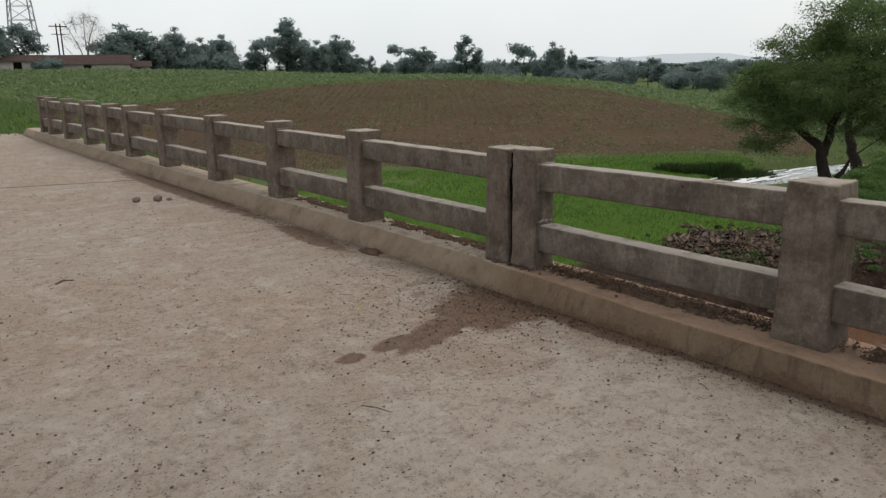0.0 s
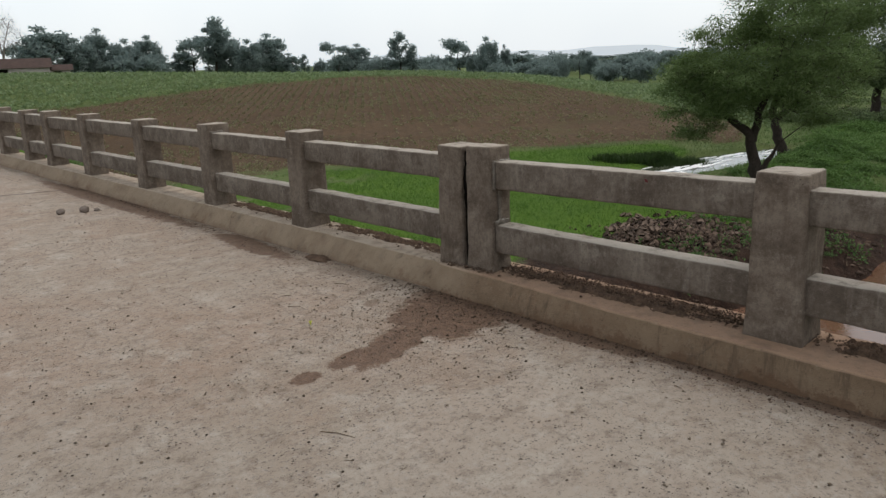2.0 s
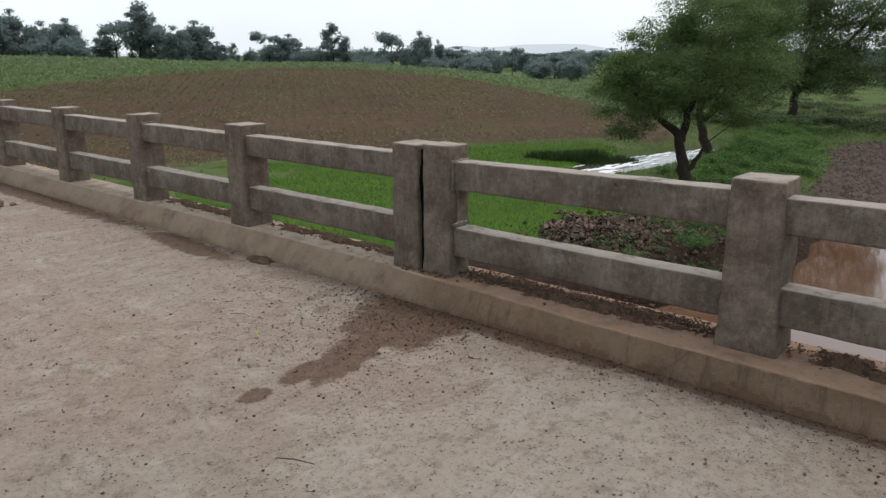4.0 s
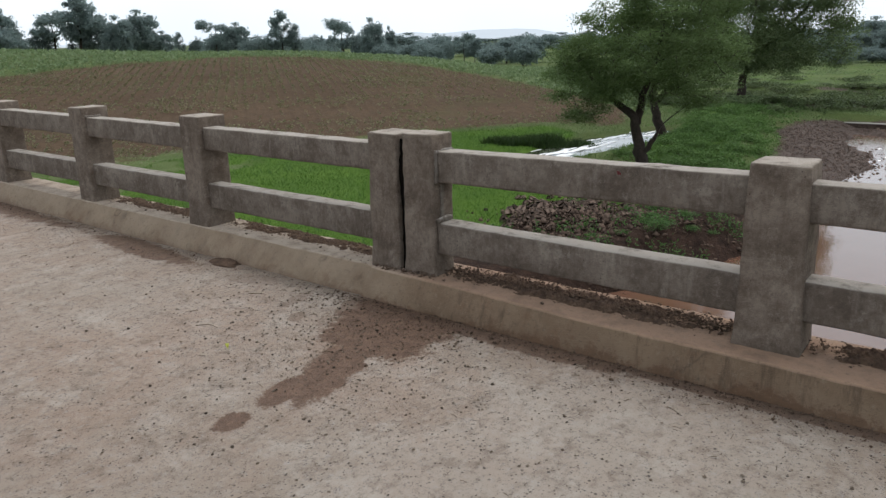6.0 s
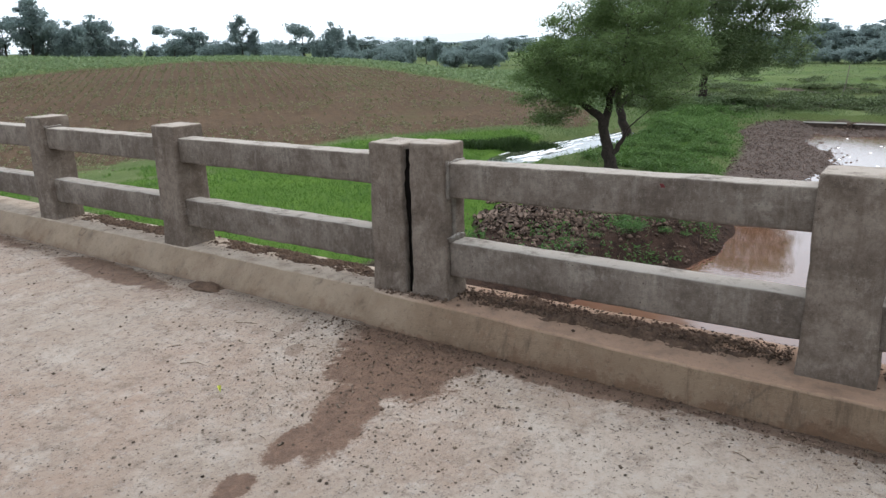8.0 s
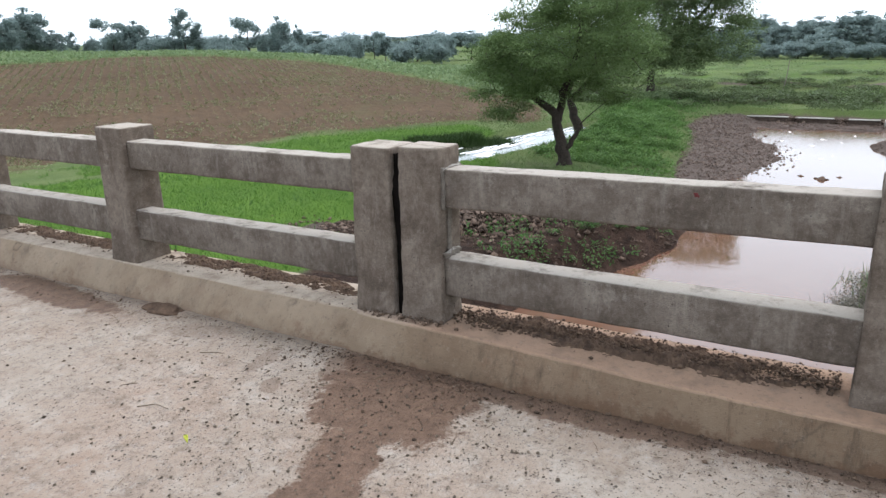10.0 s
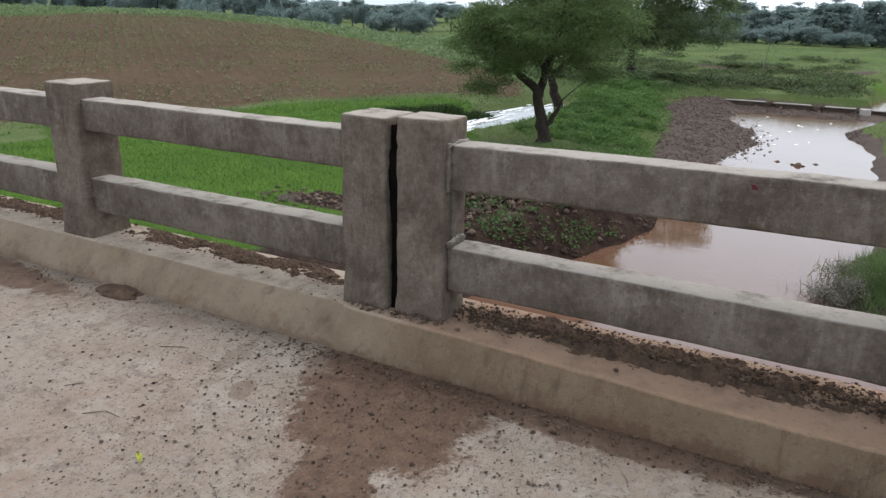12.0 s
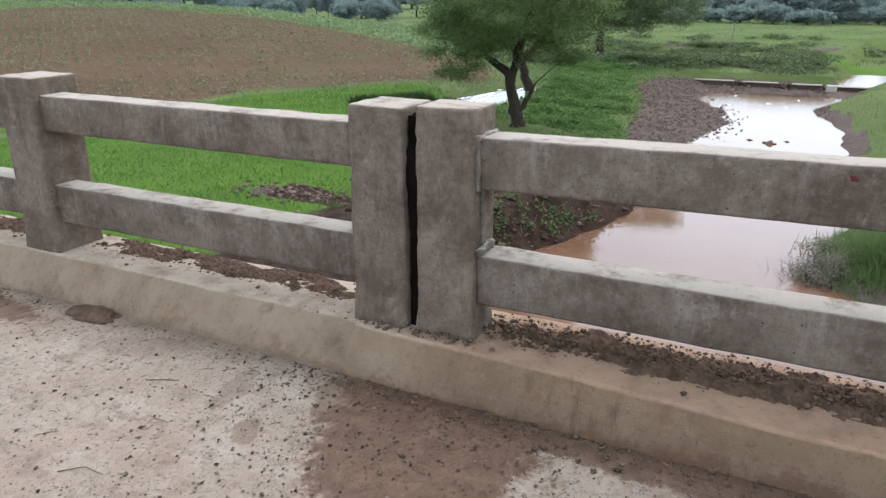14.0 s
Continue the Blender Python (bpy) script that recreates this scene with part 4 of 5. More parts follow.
soil_bed("soil_bed", 2.0, 3.45, 0.1, 0.315, 0.02, 12.0, "thin dark soil lying on the kerb under the rail")

rng = np.random.default_rng(5)
# crumbs on the kerb
n = 7500
cy = np.concatenate([rng.uniform(-2.2, -0.5, 4800), rng.uniform(-4.3, -2.5, 1500), rng.uniform(0, 3.4, 900), rng.normal(-0.28, 0.16, 300)])
cx = np.concatenate([rng.normal(0.16, 0.055, 7200), rng.normal(-0.025, 0.022, 300)])
cx = np.clip(cx, -0.05, 0.29 - 0.03 * np.abs(np.sin(cy * 9)))
tagged(scatter_stones("soil_crumbs", np.stack([cx, cy, KERB_Z + rng.uniform(0.002, 0.02, n)], 1), rng.gamma(1.7, 0.0026, n).clip(0.002, 0.018), M_SOILBIT, rng),
       "dark soil crumbs and grit scattered on the kerb", "soil crumbs", kind="stuff")
# grit along the foot of the kerb
n = 4800
gy_ = np.concatenate([rng.uniform(-4.5, 0.2, 3200), rng.uniform(0, 8, 1100), rng.normal(-0.55, 0.35, 500)])
gx_ = -0.155 - np.abs(np.concatenate([rng.normal(0, 0.085, 4300), rng.normal(0, 0.45, 500)]))
tagged(scatter_stones("kerb_grit", np.stack([gx_, gy_, np.full(n, 0.004)], 1), rng.gamma(1.5, 0.0021, n).clip(0.0014, 0.013), M_SOILBIT, rng),
       "dark grit washed along the foot of the kerb", "grit", kind="stuff")
# loose pebbles over the road, thicker in drifts
px_, py_ = rng.uniform(-5.5, -0.2, 130000), -5 + 17 * rng.random(130000) ** 1.5
keep = rng.random(130000) < 0.09 + 0.26 * (wave(px_, py_, 0.23) + 0.5 * wave(px_, py_, 0.07, 2) > 0.25) * (wave(px_, py_, 0.8, 4) > -0.3)
px_, py_ = px_[keep], py_[keep]
n = len(px_)
tagged(scatter_stones("road_pebbles", np.stack([px_, py_, np.full(n, 0.004)], 1), rng.gamma(1.4, 0.0021, n).clip(0.0014, 0.011), M_PEBBLE, rng),
       "small dark pebbles and grit scattered over the road", "pebbles", kind="stuff")


# larger stones of the same gravel, in loose drifts
px_, py_ = rng.uniform(-5.2, -0.2, 30000), rng.uniform(-4.2, 7.0, 30000)
keep = rng.random(30000) < 0.07 + 0.5 * (wave(px_, py_, 0.31, 1) + 0.5 * wave(px_, py_, 0.11, 2) > 0.55) + 0.16 * (px_ > -0.75)
px_ = np.concatenate([px_[keep], -0.2 - np.abs(rng.normal(0.55, 0.45, 1500))])
py_ = np.concatenate([py_[keep], rng.normal(-0.5, 0.5, 1500)])
n = len(px_)
tagged(scatter_stones("road_gravel", np.stack([px_, py_, np.full(n, 0.004)], 1), rng.gamma(2.4, 0.0014, n).clip(0.002, 0.0095), M_CHIP, rng, None, 0.5, True),
       "dark gravel stones lying in drifts on the road", "gravel", kind="stuff")
# straw and bark bits
sticks = ([], [])
for i in range(420):
    x, y = -0.17 - abs(rng.normal(0, 0.2 if i % 3 else 1.5)), rng.uniform(-3.6, 4.0)
    a, half = rng.uniform(0, math.pi), rng.gamma(2.0, 0.005) + 0.004
    dx, dy = half * math.cos(a), half * math.sin(a)
    add_tube(sticks, [(x - dx, y - dy, 0.004), (x + dy * 0.1, y - dx * 0.1, 0.005), (x + dx, y + dy, 0.004)], [0.0013, 0.0016, 0.0009], 4)
tagged(quick("straw_litter", sticks[0], sticks[1], M_STRAW), "short bits of straw and bark on the road", "litter", kind="stuff")


def stone(at, size, seed):
    bm = bmesh.new()
    bmesh.ops.create_icosphere(bm, subdivisions=3, radius=size)
    for v in bm.verts:
        v.co *= 1 + 0.35 * noise.noise(v.co / size * 0.9 + Vector((seed, 0, 0))) + 0.08 * noise.noise(v.co / size * 4)
        v.co.z *= 0.75
    low = min(v.co.z for v in bm.verts)
    for v in bm.verts:
        v.co.z -= low * 0.9
    ob = tagged(part("stone", bm, M_STONE), "fist-sized brown stone lying on the road", "stone", "stones on the road")
    ob.location = at


stone((-0.97, 5.4, -0.004), 0.05, 1)
stone((-0.74, 5.3, -0.004), 0.055, 4)
stone((-0.62, 5.25, -0.004), 0.028, 8)

# lump of dark mud, also put in place of the dark drain hole in the kerb
bm = bmesh.new()
bmesh.ops.create_icosphere(bm, subdivisions=4, radius=1)
for v in bm.verts:
    k = 1 + 0.35 * noise.noise(v.co * 1.5) + 0.12 * noise.noise(v.co * 5)
    v.co = Vector((-0.185 + v.co.x * 0.075 * k, 1.30 + v.co.y * 0.14 * k, v.co.z * 0.03 * k))
tagged(part("mud_clod", bm, M_SOIL), "dark mud lump also standing in for the dark drain hole in the kerb", "mud")


def twig(points, r, label):
    vs, fs = tube(points, [r, r * 0.9, r * 0.5, r * 0.4][:len(points)], 6)
    tagged(quick("twig", vs, fs, M_STRAW, None, True), label, "twig", "twigs on the road")


twig([(-2.57, 2.08, 0.006), (-2.51, 2.13, 0.014), (-2.44, 2.11, 0.006)], 0.008, "short dry brown twig on the road")
twig([(-1.05, 0.42, 0.003), (-1.0, 0.36, 0.007), (-1.0, 0.28, 0.004)], 0.0022, "thin bent twig on the road")
twig([(-0.52, 0.62, 0.003), (-0.49, 0.55, 0.006), (-0.47, 0.5, 0.004)], 0.0022, "thin dry twig on the road")
twig([(-1.9, -1.2, 0.003), (-1.86, -1.27, 0.006), (-1.83, -1.36, 0.004)], 0.0025, "thin dry twig on the road")

bm = bmesh.new()
L = 0.024
rows = []
for i in range(7):
    t = i / 6
    wdt = 0.009 * math.sin(math.pi * (0.06 + 0.9 * t))
    zc = 0.006 + 0.014 * math.sin(t * 2.6)
    rows.append([bm.verts.new(((t - .5) * 2 * L, s * wdt, zc + abs(s) * 0.006)) for s in (-1, 0, 1)])
for i in range(6):
    for k in range(2):
        bm.faces.new((rows[i][k], rows[i + 1][k], rows[i + 1][k + 1], rows[i][k + 1]))
bmesh.ops.solidify(bm, geom=bm.faces[:], thickness=0.001)
leaf = tagged(part("fallen_leaf", bm, M_YELLOW), "bright yellow-green fallen leaf on the road", "leaf")
leaf.matrix_world = pose(-1.146, 0.0, 0.001, 0, 0, 60)


# ---------------------------------------------------------------- valley: trees
acacia = "broad feathery green thorn tree leaning over the pond"
T1 = (31.6, 11.0, float(height(31.6, 11.0)) - 0.1)
tree("thorn_tree", T1,
     [([(0, 0, 0), (-0.1, 0.22, 1.2), (-0.2, 0.5, 2.6), (-0.55, 1.45, 3.4), (-1.1, 2.6, 4.6)], 0.34),
      ([(-0.18, 0.42, 2.2), (-0.1, 0.2, 3.6), (0.2, -0.3, 5.2), (0.3, -0.5, 7.2)], 0.22),
      ([(-0.04, 0.1, 0.7), (0.16, -0.4, 1.5), (0.26, -0.66, 2.15)], 0.17)],
     [((-0.3, 0.8, 5.7), (3.0, 3.3, 2.6)), ((-1.1, 3.0, 3.9), (1.8, 1.9, 1.7)), ((0.2, -0.5, 7.9), (2.3, 2.6, 1.5)), ((0.8, -2.1, 5.1), (2.0, 2.3, 2.3)), ((-1.8, 2.0, 5.0), (1.8, 2.0, 1.8))],
     430, 260, 0.05, M_LEAF, acacia, 11, trunk_r=0.34, spread=0.36, flat=0.42)
T2 = (45.0, 15.0, float(height(45.0, 15.0)) - 0.15)
tree("thorn_tree", T2,
     [([(0, 0, 0), (-0.2, 0.5, 1.5), (-0.4, 0.9, 3.0), (-0.3, 0.4, 5.5), (0.2, -0.2, 8.2)], 0.36),
      ([(-0.35, 0.8, 2.6), (0.8, -0.9, 4.4), (2.3, -2.3, 6.2)], 0.22)],
     [((0, 0, 7.4), (3.0, 3.2, 3.0)), ((0.6, -1.5, 9.6), (2.6, 3.0, 2.0)), ((1.4, -1.6, 6.6), (2.4, 2.4, 2.4)), ((-1.5, 1.5, 6.2), (2.2, 2.4, 2.2)), ((1.2, -1.6, 4.9), (1.5, 1.6, 1.2))],
     320, 180, 0.07, M_LEAF, "green thorn tree with a dark stem on the levee", 23, trunk_r=0.36, spread=0.5)
T3 = (65.5, 16.0, float(height(65.5, 16.0)) - 0.15)
tree("shade_tree", T3,
     [([(0, 0, 0), (0.1, 0.1, 2.0), (0.2, -0.2, 4.2), (0.6, -0.8, 7.5), (1.0, -1.2, 12.0)], 0.42),
      ([(0.2, -0.1, 3.6), (1.3, -3.4, 7.0), (1.8, -6.2, 11.0)], 0.26),
      ([(0.2, 0, 3.4), (-1.0, 1.8, 5.6), (-1.6, 2.6, 9.0)], 0.24)],
     [((0.0, 0.2, 6.2), (3.4, 3.7, 3.4)), ((0.4, -2.6, 5.0), (2.4, 2.4, 2.4)), ((1.5, -6.0, 6.0), (2.3, 2.6, 2.8)), ((-0.3, 1.8, 10.8), (3.2, 3.8, 3.4)), ((1.2, -4.6, 10.2), (2.8, 4.2, 2.6))],
     680, 170, 0.092, M_LEAF2, "tall shade tree with some bare grey branches", 37, trunk_r=0.42, spread=0.58, bare=0.08)


def bearing(az, d):
    return OX + d * math.sin(radians(az)), OY + d * math.cos(radians(az))


def far_tree(seed, shape):
    """A distant tree about 10 m high, of one of a few shapes."""
    r = np.random.default_rng(seed)
    lobes = {"round": [((0, 0, 5.6), (4.2, 4.2, 3.4)), ((2, 1, 4.2), (3, 3, 2.4)), ((-2.4, -1, 4.4), (2.8, 2.8, 2.4)), ((0.5, 0, 8), (2.4, 2.4, 1.8))],
             "tall": [((0, 0, 8.2), (2.3, 2.3, 2.0)), ((0.9, 0.6, 5.4), (2.0, 2.0, 2.0)), ((-1.3, -1, 6.4), (1.5, 1.5, 1.4))],
             "umbrella": [((-1.8, -1.8, 7.6), (3.0, 3.0, 0.9)), ((2.2, 2, 8.6), (2.8, 2.8, 0.9)), ((0, 0, 5.6), (3.2, 3.2, 1.0))],
             "low": [((0, 0, 3.0), (5.2, 5.2, 2.3)), ((3.5, 2.5, 2.4), (3, 3, 2.0)), ((-3.5, -3, 2.6), (3, 3, 2.2))]}[shape]
    h = {"round": 6.0, "tall": 7.5, "umbrella": 7.5, "low": 3.0}[shape]
    return lobes, [([(0, 0, -1.0), (0.1, 0.1, h * 0.3), (0.3 * r.normal(), 0.3 * r.normal(), h * 0.65), (0.6 * r.normal(), 0.6 * r.normal(), h)], 0.28)]


far_models = {}
FAR_LABEL = {"round": "distant dark round-crowned tree beyond the fields", "tall": "distant slender tree beyond the fields",
             "umbrella": "distant sparse umbrella-shaped tree beyond the fields", "low": "distant low spreading tree beyond the fields"}
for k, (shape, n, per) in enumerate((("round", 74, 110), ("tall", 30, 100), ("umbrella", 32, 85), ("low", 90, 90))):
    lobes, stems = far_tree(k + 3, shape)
    far_models[shape] = tree("distant_tree", (0, 0, 0), stems, lobes, n, per, 0.28, M_HAZELEAF, FAR_LABEL[shape], 50 + k, "tree line beyond the fields", trunk_r=0.28, spread=0.6, flat=0.65)

# bearing, distance, rise of the top above eye level per metre, angular width, shape
line = [(3, 140, 0.052, 5, "round"), (7.6, 140, 0.058, 4.4, "round"), (9.6, 145, 0.050, 2.6, "tall"), (11.2, 135, 0.016, 2.6, "low"), (16.2, 200, 0.050, 4.6, "round"), (15.2, 210, 0.036, 3, "umbrella"), (19.4, 205, 0.047, 2.5, "round"),
        (21.0, 200, 0.034, 2.6, "round"), (22.6, 200, 0.038, 2.8, "round"), (21.8, 195, 0.026, 5, "low"), (24.8, 205, 0.022, 2.0, "round"), (25.6, 200, 0.037, 3.0, "umbrella"), (27.2, 200, 0.058, 2.4, "tall"), (28.0, 205, 0.040, 3.4, "round"),
        (31.0, 200, 0.037, 3.2, "round"), (29.6, 195, 0.030, 2.6, "round"), (33.5, 215, 0.010, 0.8, "tall"), (34.7, 215, 0.007, 1.5, "low"), (36.0, 200, 0.025, 2.0, "umbrella"), (37.5, 205, 0.021, 2.4, "round"), (36.8, 205, 0.012, 4, "low"),
        (40.7, 200, 0.035, 1.7, "tall"), (41.6, 200, 0.018, 1.2, "tall"), (43.2, 205, 0.007, 2.2, "low"), (45.0, 205, 0.024, 2.6, "umbrella"), (47.3, 200, 0.024, 2.2, "round"), (48.6, 205, 0.013, 1.2, "round"), (46.6, 210, 0.010, 3, "low"),
        (50.6, 220, -0.002, 3.4, "low"), (52.8, 220, -0.001, 1.6, "low"), (54.2, 230, 0.008, 1.6, "umbrella"), (55.0, 225, 0.004, 1.4, "round"), (57.4, 215, 0.001, 3.0, "round"), (59.2, 215, 0.000, 2.4, "low"), (61.5, 215, 0.004, 2.4, "umbrella"),
        (63.5, 210, 0.006, 2.4, "tall"), (65.5, 210, 0.002, 3, "round"), (68.5, 210, 0.004, 3, "round"), (71, 200, 0.000, 3, "low"), (74, 200, 0.004, 3, "round"), (77, 190, 0.000, 2.6, "round"), (80.0, 190, 0.004, 2.0, "tall"), (81.4, 180, 0.001, 2.2, "round"),
        (83.2, 185, 0.007, 2.4, "round"), (84.7, 190, 0.004, 1.8, "tall"), (87.6, 158, 0.017, 4.6, "round"), (86.0, 175, -0.006, 4, "low"), (90.2, 165, -0.002, 3.0, "low"), (92.0, 160, 0.004, 2.4, "round"), (94.5, 150, 0.006, 3.4, "round"),
        (98, 150, 0.008, 4, "round"), (79.0, 215, -0.008, 5, "low"), (83.5, 215, -0.008, 5, "low"),
        (43.6, 195, -0.002, 3.4, "low"), (48.2, 195, -0.005, 3.0, "low"), (51.4, 195, -0.008, 2.6, "low"), (56.2, 195, -0.008, 3.0, "low"), (58.6, 190, -0.006, 3.0, "low"),
        (84.0, 200, -0.010, 5.0, "low"), (88.5, 185, -0.012, 5.0, "low"), (93.0, 185, -0.012, 5.0, "low"),
        (39.0, 200, 0.008, 3.4, "low"), (32.4, 200, 0.012, 2.2, "round"), (18.2, 200, 0.036, 3.0, "round"),
        (82.0, 200, 0.016, 3.0, "round"), (85.2, 195, 0.012, 3.4, "round"), (90.0, 150, 0.020, 3.0, "round")]
line += [(80 + 2.1 * k, 142 + 3 * (k * 3 % 4), -0.020 + 0.002 * (k * 5 % 4), 3.2, "low") for k in range(9)]
line += [(36 + 2.3 * k, 300 + 12 * (k * 7 % 5), 0.001 + 0.0016 * (k * 5 % 4), 3.4 + 0.4 * (k * 3 % 4), ("low", "round", "low", "low", "umbrella")[k % 5]) for k in range(28)]
NATURAL = {"round": (10.2, 10.0), "tall": (11.0, 5.6), "umbrella": (10.0, 9.0), "low": (5.6, 14.0)}
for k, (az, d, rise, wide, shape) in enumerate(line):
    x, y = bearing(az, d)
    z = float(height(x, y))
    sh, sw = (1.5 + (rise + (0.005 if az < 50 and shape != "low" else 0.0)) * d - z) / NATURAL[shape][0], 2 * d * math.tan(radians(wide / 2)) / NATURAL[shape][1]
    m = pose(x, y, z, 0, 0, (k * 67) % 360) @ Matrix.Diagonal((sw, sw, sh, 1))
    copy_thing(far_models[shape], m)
for shape, ob in far_models.items():
    for o in (*ob.children_recursive, ob):
        bpy.data.objects.remove(o)

# leafless tree beside the farm shed
bx, by = bearing(13.6, 178)
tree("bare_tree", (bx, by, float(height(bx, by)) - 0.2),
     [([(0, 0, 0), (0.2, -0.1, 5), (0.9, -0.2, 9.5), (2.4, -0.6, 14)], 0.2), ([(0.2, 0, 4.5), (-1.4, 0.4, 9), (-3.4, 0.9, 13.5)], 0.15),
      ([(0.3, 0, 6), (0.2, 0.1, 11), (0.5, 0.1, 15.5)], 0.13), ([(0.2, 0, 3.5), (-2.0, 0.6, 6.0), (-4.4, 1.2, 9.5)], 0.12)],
     [((0, 0, 11.5), (4.6, 4.0, 4.0))], 110, 1, 0.1, M_HAZELEAF, "leafless pale tree beside the farm shed", 77, trunk_r=0.4, spread=1.2, bare=1.0, bark=M_DRYWOOD)

# farm sheds with clay roofs
def shed(az, d, length, depth, wall_h, roof_h, turn):
    x, y = bearing(az, d)
    top = empty("farm_shed", "long low farm shed with a dark red roof", "shed", "farm sheds", (x, y, float(height(x, y)) - 0.2))
    top.rotation_euler = (0, 0, radians(turn))
    bm = rough_box(-length / 2, length / 2, -depth / 2, depth / 2, 0, wall_h, 0.03, 3, 0.01)
    part("wall", bm, M_WALL, top)
    bm = bmesh.new()
    o = 0.5
    vs = [bm.verts.new(p) for p in ((-length / 2 - o, -depth / 2 - o, wall_h - 0.15), (length / 2 + o, -depth / 2 - o, wall_h - 0.15), (length / 2 + o, 0, wall_h + roof_h), (-length / 2 - o, 0, wall_h + roof_h),
                                    (-length / 2 - o, depth / 2 + o, wall_h - 0.15), (length / 2 + o, depth / 2 + o, wall_h - 0.15))]
    for f in ((0, 1, 2, 3), (3, 2, 5, 4), (0, 3, 4), (1, 5, 2), (0, 4, 5, 1)):
        bm.faces.new([vs[i] for i in f])
    bmesh.ops.recalc_face_normals(bm, faces=bm.faces[:])
    part("roof", bm, M_ROOF, top)
    # solid black panel paints the shade inside a doorway; the wall is not open
    bm = rough_box(-0.6, 0.6, -depth / 2 - 0.05, -depth / 2 + 0.02, 0, min(2.0, wall_h - 0.3), 0.01, 2, 0.0)
    part("door", bm, M_GAP_SHADE, top, "black panel painted as the shade of an open doorway")


shed(13.6, 140, 13, 6, 2.0, 1.4, -14)
shed(9.4, 138, 6, 5, 2.3, 0.9, -10)
shed(16.8, 142, 3.6, 4, 1.6, 0.8, -20)

# lattice mast
mx, my = bearing(10.0, 185)
mast = empty("lattice_mast", "tall grey steel lattice communication mast", "mast", "", (mx, my, float(height(mx, my)) - 0.3))
H, b0, b1 = 34, 3.1, 0.9
corner = lambda z, i: Vector(((1 if i in (0, 3) else -1) * (b0 + (b1 - b0) * z / H), (1 if i < 2 else -1) * (b0 + (b1 - b0) * z / H), z))
for i in range(4):
    vs, fs = tube([corner(0, i), corner(H / 2, i), corner(H, i)], [0.16, 0.14, 0.1], 6)
    quick("leg", vs, fs, M_STEEL, mast)
br = ([], [])
for k in range(12):
    z0, z1 = H * k / 12, H * (k + 1) / 12
    for i in range(4):
        j = (i + 1) % 4
        add_tube(br, [corner(z0, i), corner(z1, j)], [0.07, 0.07], 4)
        add_tube(br, [corner(z1, i), corner(z1, j)], [0.06, 0.06], 4)
quick("lattice_bracing", br[0], br[1], M_STEEL, mast)

# twin power pole near the sheds
qx, qy = bearing(12.1, 160)
pole = empty("power_pole", "twin dark power poles with crossarms", "power pole", "", (qx, qy, float(height(qx, qy)) - 0.3))
for off in (-0.35, 0.35):
    vs, fs = tube([(off, 0, 0), (off, 0, 5.5), (off, 0, 11.2)], [0.16, 0.14, 0.12], 8)
    quick("pole", vs, fs, M_BARK, pole)
part("crossarm", rough_box(-1.6, 1.6, -0.06, 0.06, 10.6, 10.8, 0.01, 1, 0), M_BARK, pole)
part("crossarm", rough_box(-1.3, 1.3, -0.06, 0.06, 9.2, 9.35, 0.01, 1, 0), M_BARK, pole)

# ---------------------------------------------------------------- valley: low plants
rng = np.random.default_rng(21)


def grow_over(n, box, keep, low, high, lean, width, name, mat, label, category, sink=0.02):
    """Blades of one kind over the part of a box where keep(x, y) is true."""
    x, y = rng.uniform(box[0], box[1], n), rng.uniform(box[2], box[3], n)
    k = keep(x, y)
    x, y = x[k], y[k]
    z = height(x, y) - sink
    v, f = blades(np.stack([x, y, z], 1), rng.uniform(low, high, len(x)), rng, lean, width)
    return tagged(quick(name, v, f, mat), label, category, kind="stuff")


def patchy(x, y, s, t, k=0.0):
    return wave(x, y, s, k) + 0.5 * wave(x, y, s * 0.37, k + 1) > t


def is_lush(x, y):
    return (zones(x, y)[1] > 0.45) & (pond_in(x, y) > 1.12)


grow_over(230000, (2, 50, 6, 48), is_lush, 0.07, 0.2, 0.6, 0.08, "meadow_grass", M_GRASS, "lush bright green grass in the hollow", "grass")
grow_over(26000, (6, 60, 12, 60), lambda x, y: is_lush(x, y) & patchy(x, y, 1.6, 0.35), 0.12, 0.3, 0.6, 0.10, "meadow_tufts", M_SHRUB, "taller darker tufts in the green grass", "grass")
# dark blades added in place of the shaded bank face at the pond
grow_over(34000, (30.5, 42, 15.5, 26.5), lambda x, y: (np.hypot(((x - 37.0) * 0.62 - (y - 20.0) * 0.78) / 3.3, ((x - 37.0) * 0.78 + (y - 20.0) * 0.62) / 1.4) < 1 + 0.25 * wave(x, y, 0.8)), 0.2, 0.55, 0.5, 0.08, "pond_reeds", M_BANK_SHADE,
          "dense dark blades standing in for a shaded cut bank beside the pond", "reeds")
grow_over(42000, (27, 66, 4, 36), lambda x, y: (zones(x, y)[2] < 0.4) & (zones(x, y)[0] < 0.5) & (zones(x, y)[1] < 0.5) & (pond_in(x, y) > 1.1) & patchy(x, y, 1.3, -0.5, 4), 0.08, 0.26, 0.6, 0.09, "rough_meadow", M_CROP, "rough meadow grass round the pond", "grass")
grow_over(34000, (8, 62, -9, 9), lambda x, y: (zones(x, y)[2] < 0.5) & (height(x, y) > WATER + 0.12) & (x < 62), 0.06, 0.22, 0.6, 0.07, "bank_grass", M_CROP, "rough grass on the river banks", "grass")
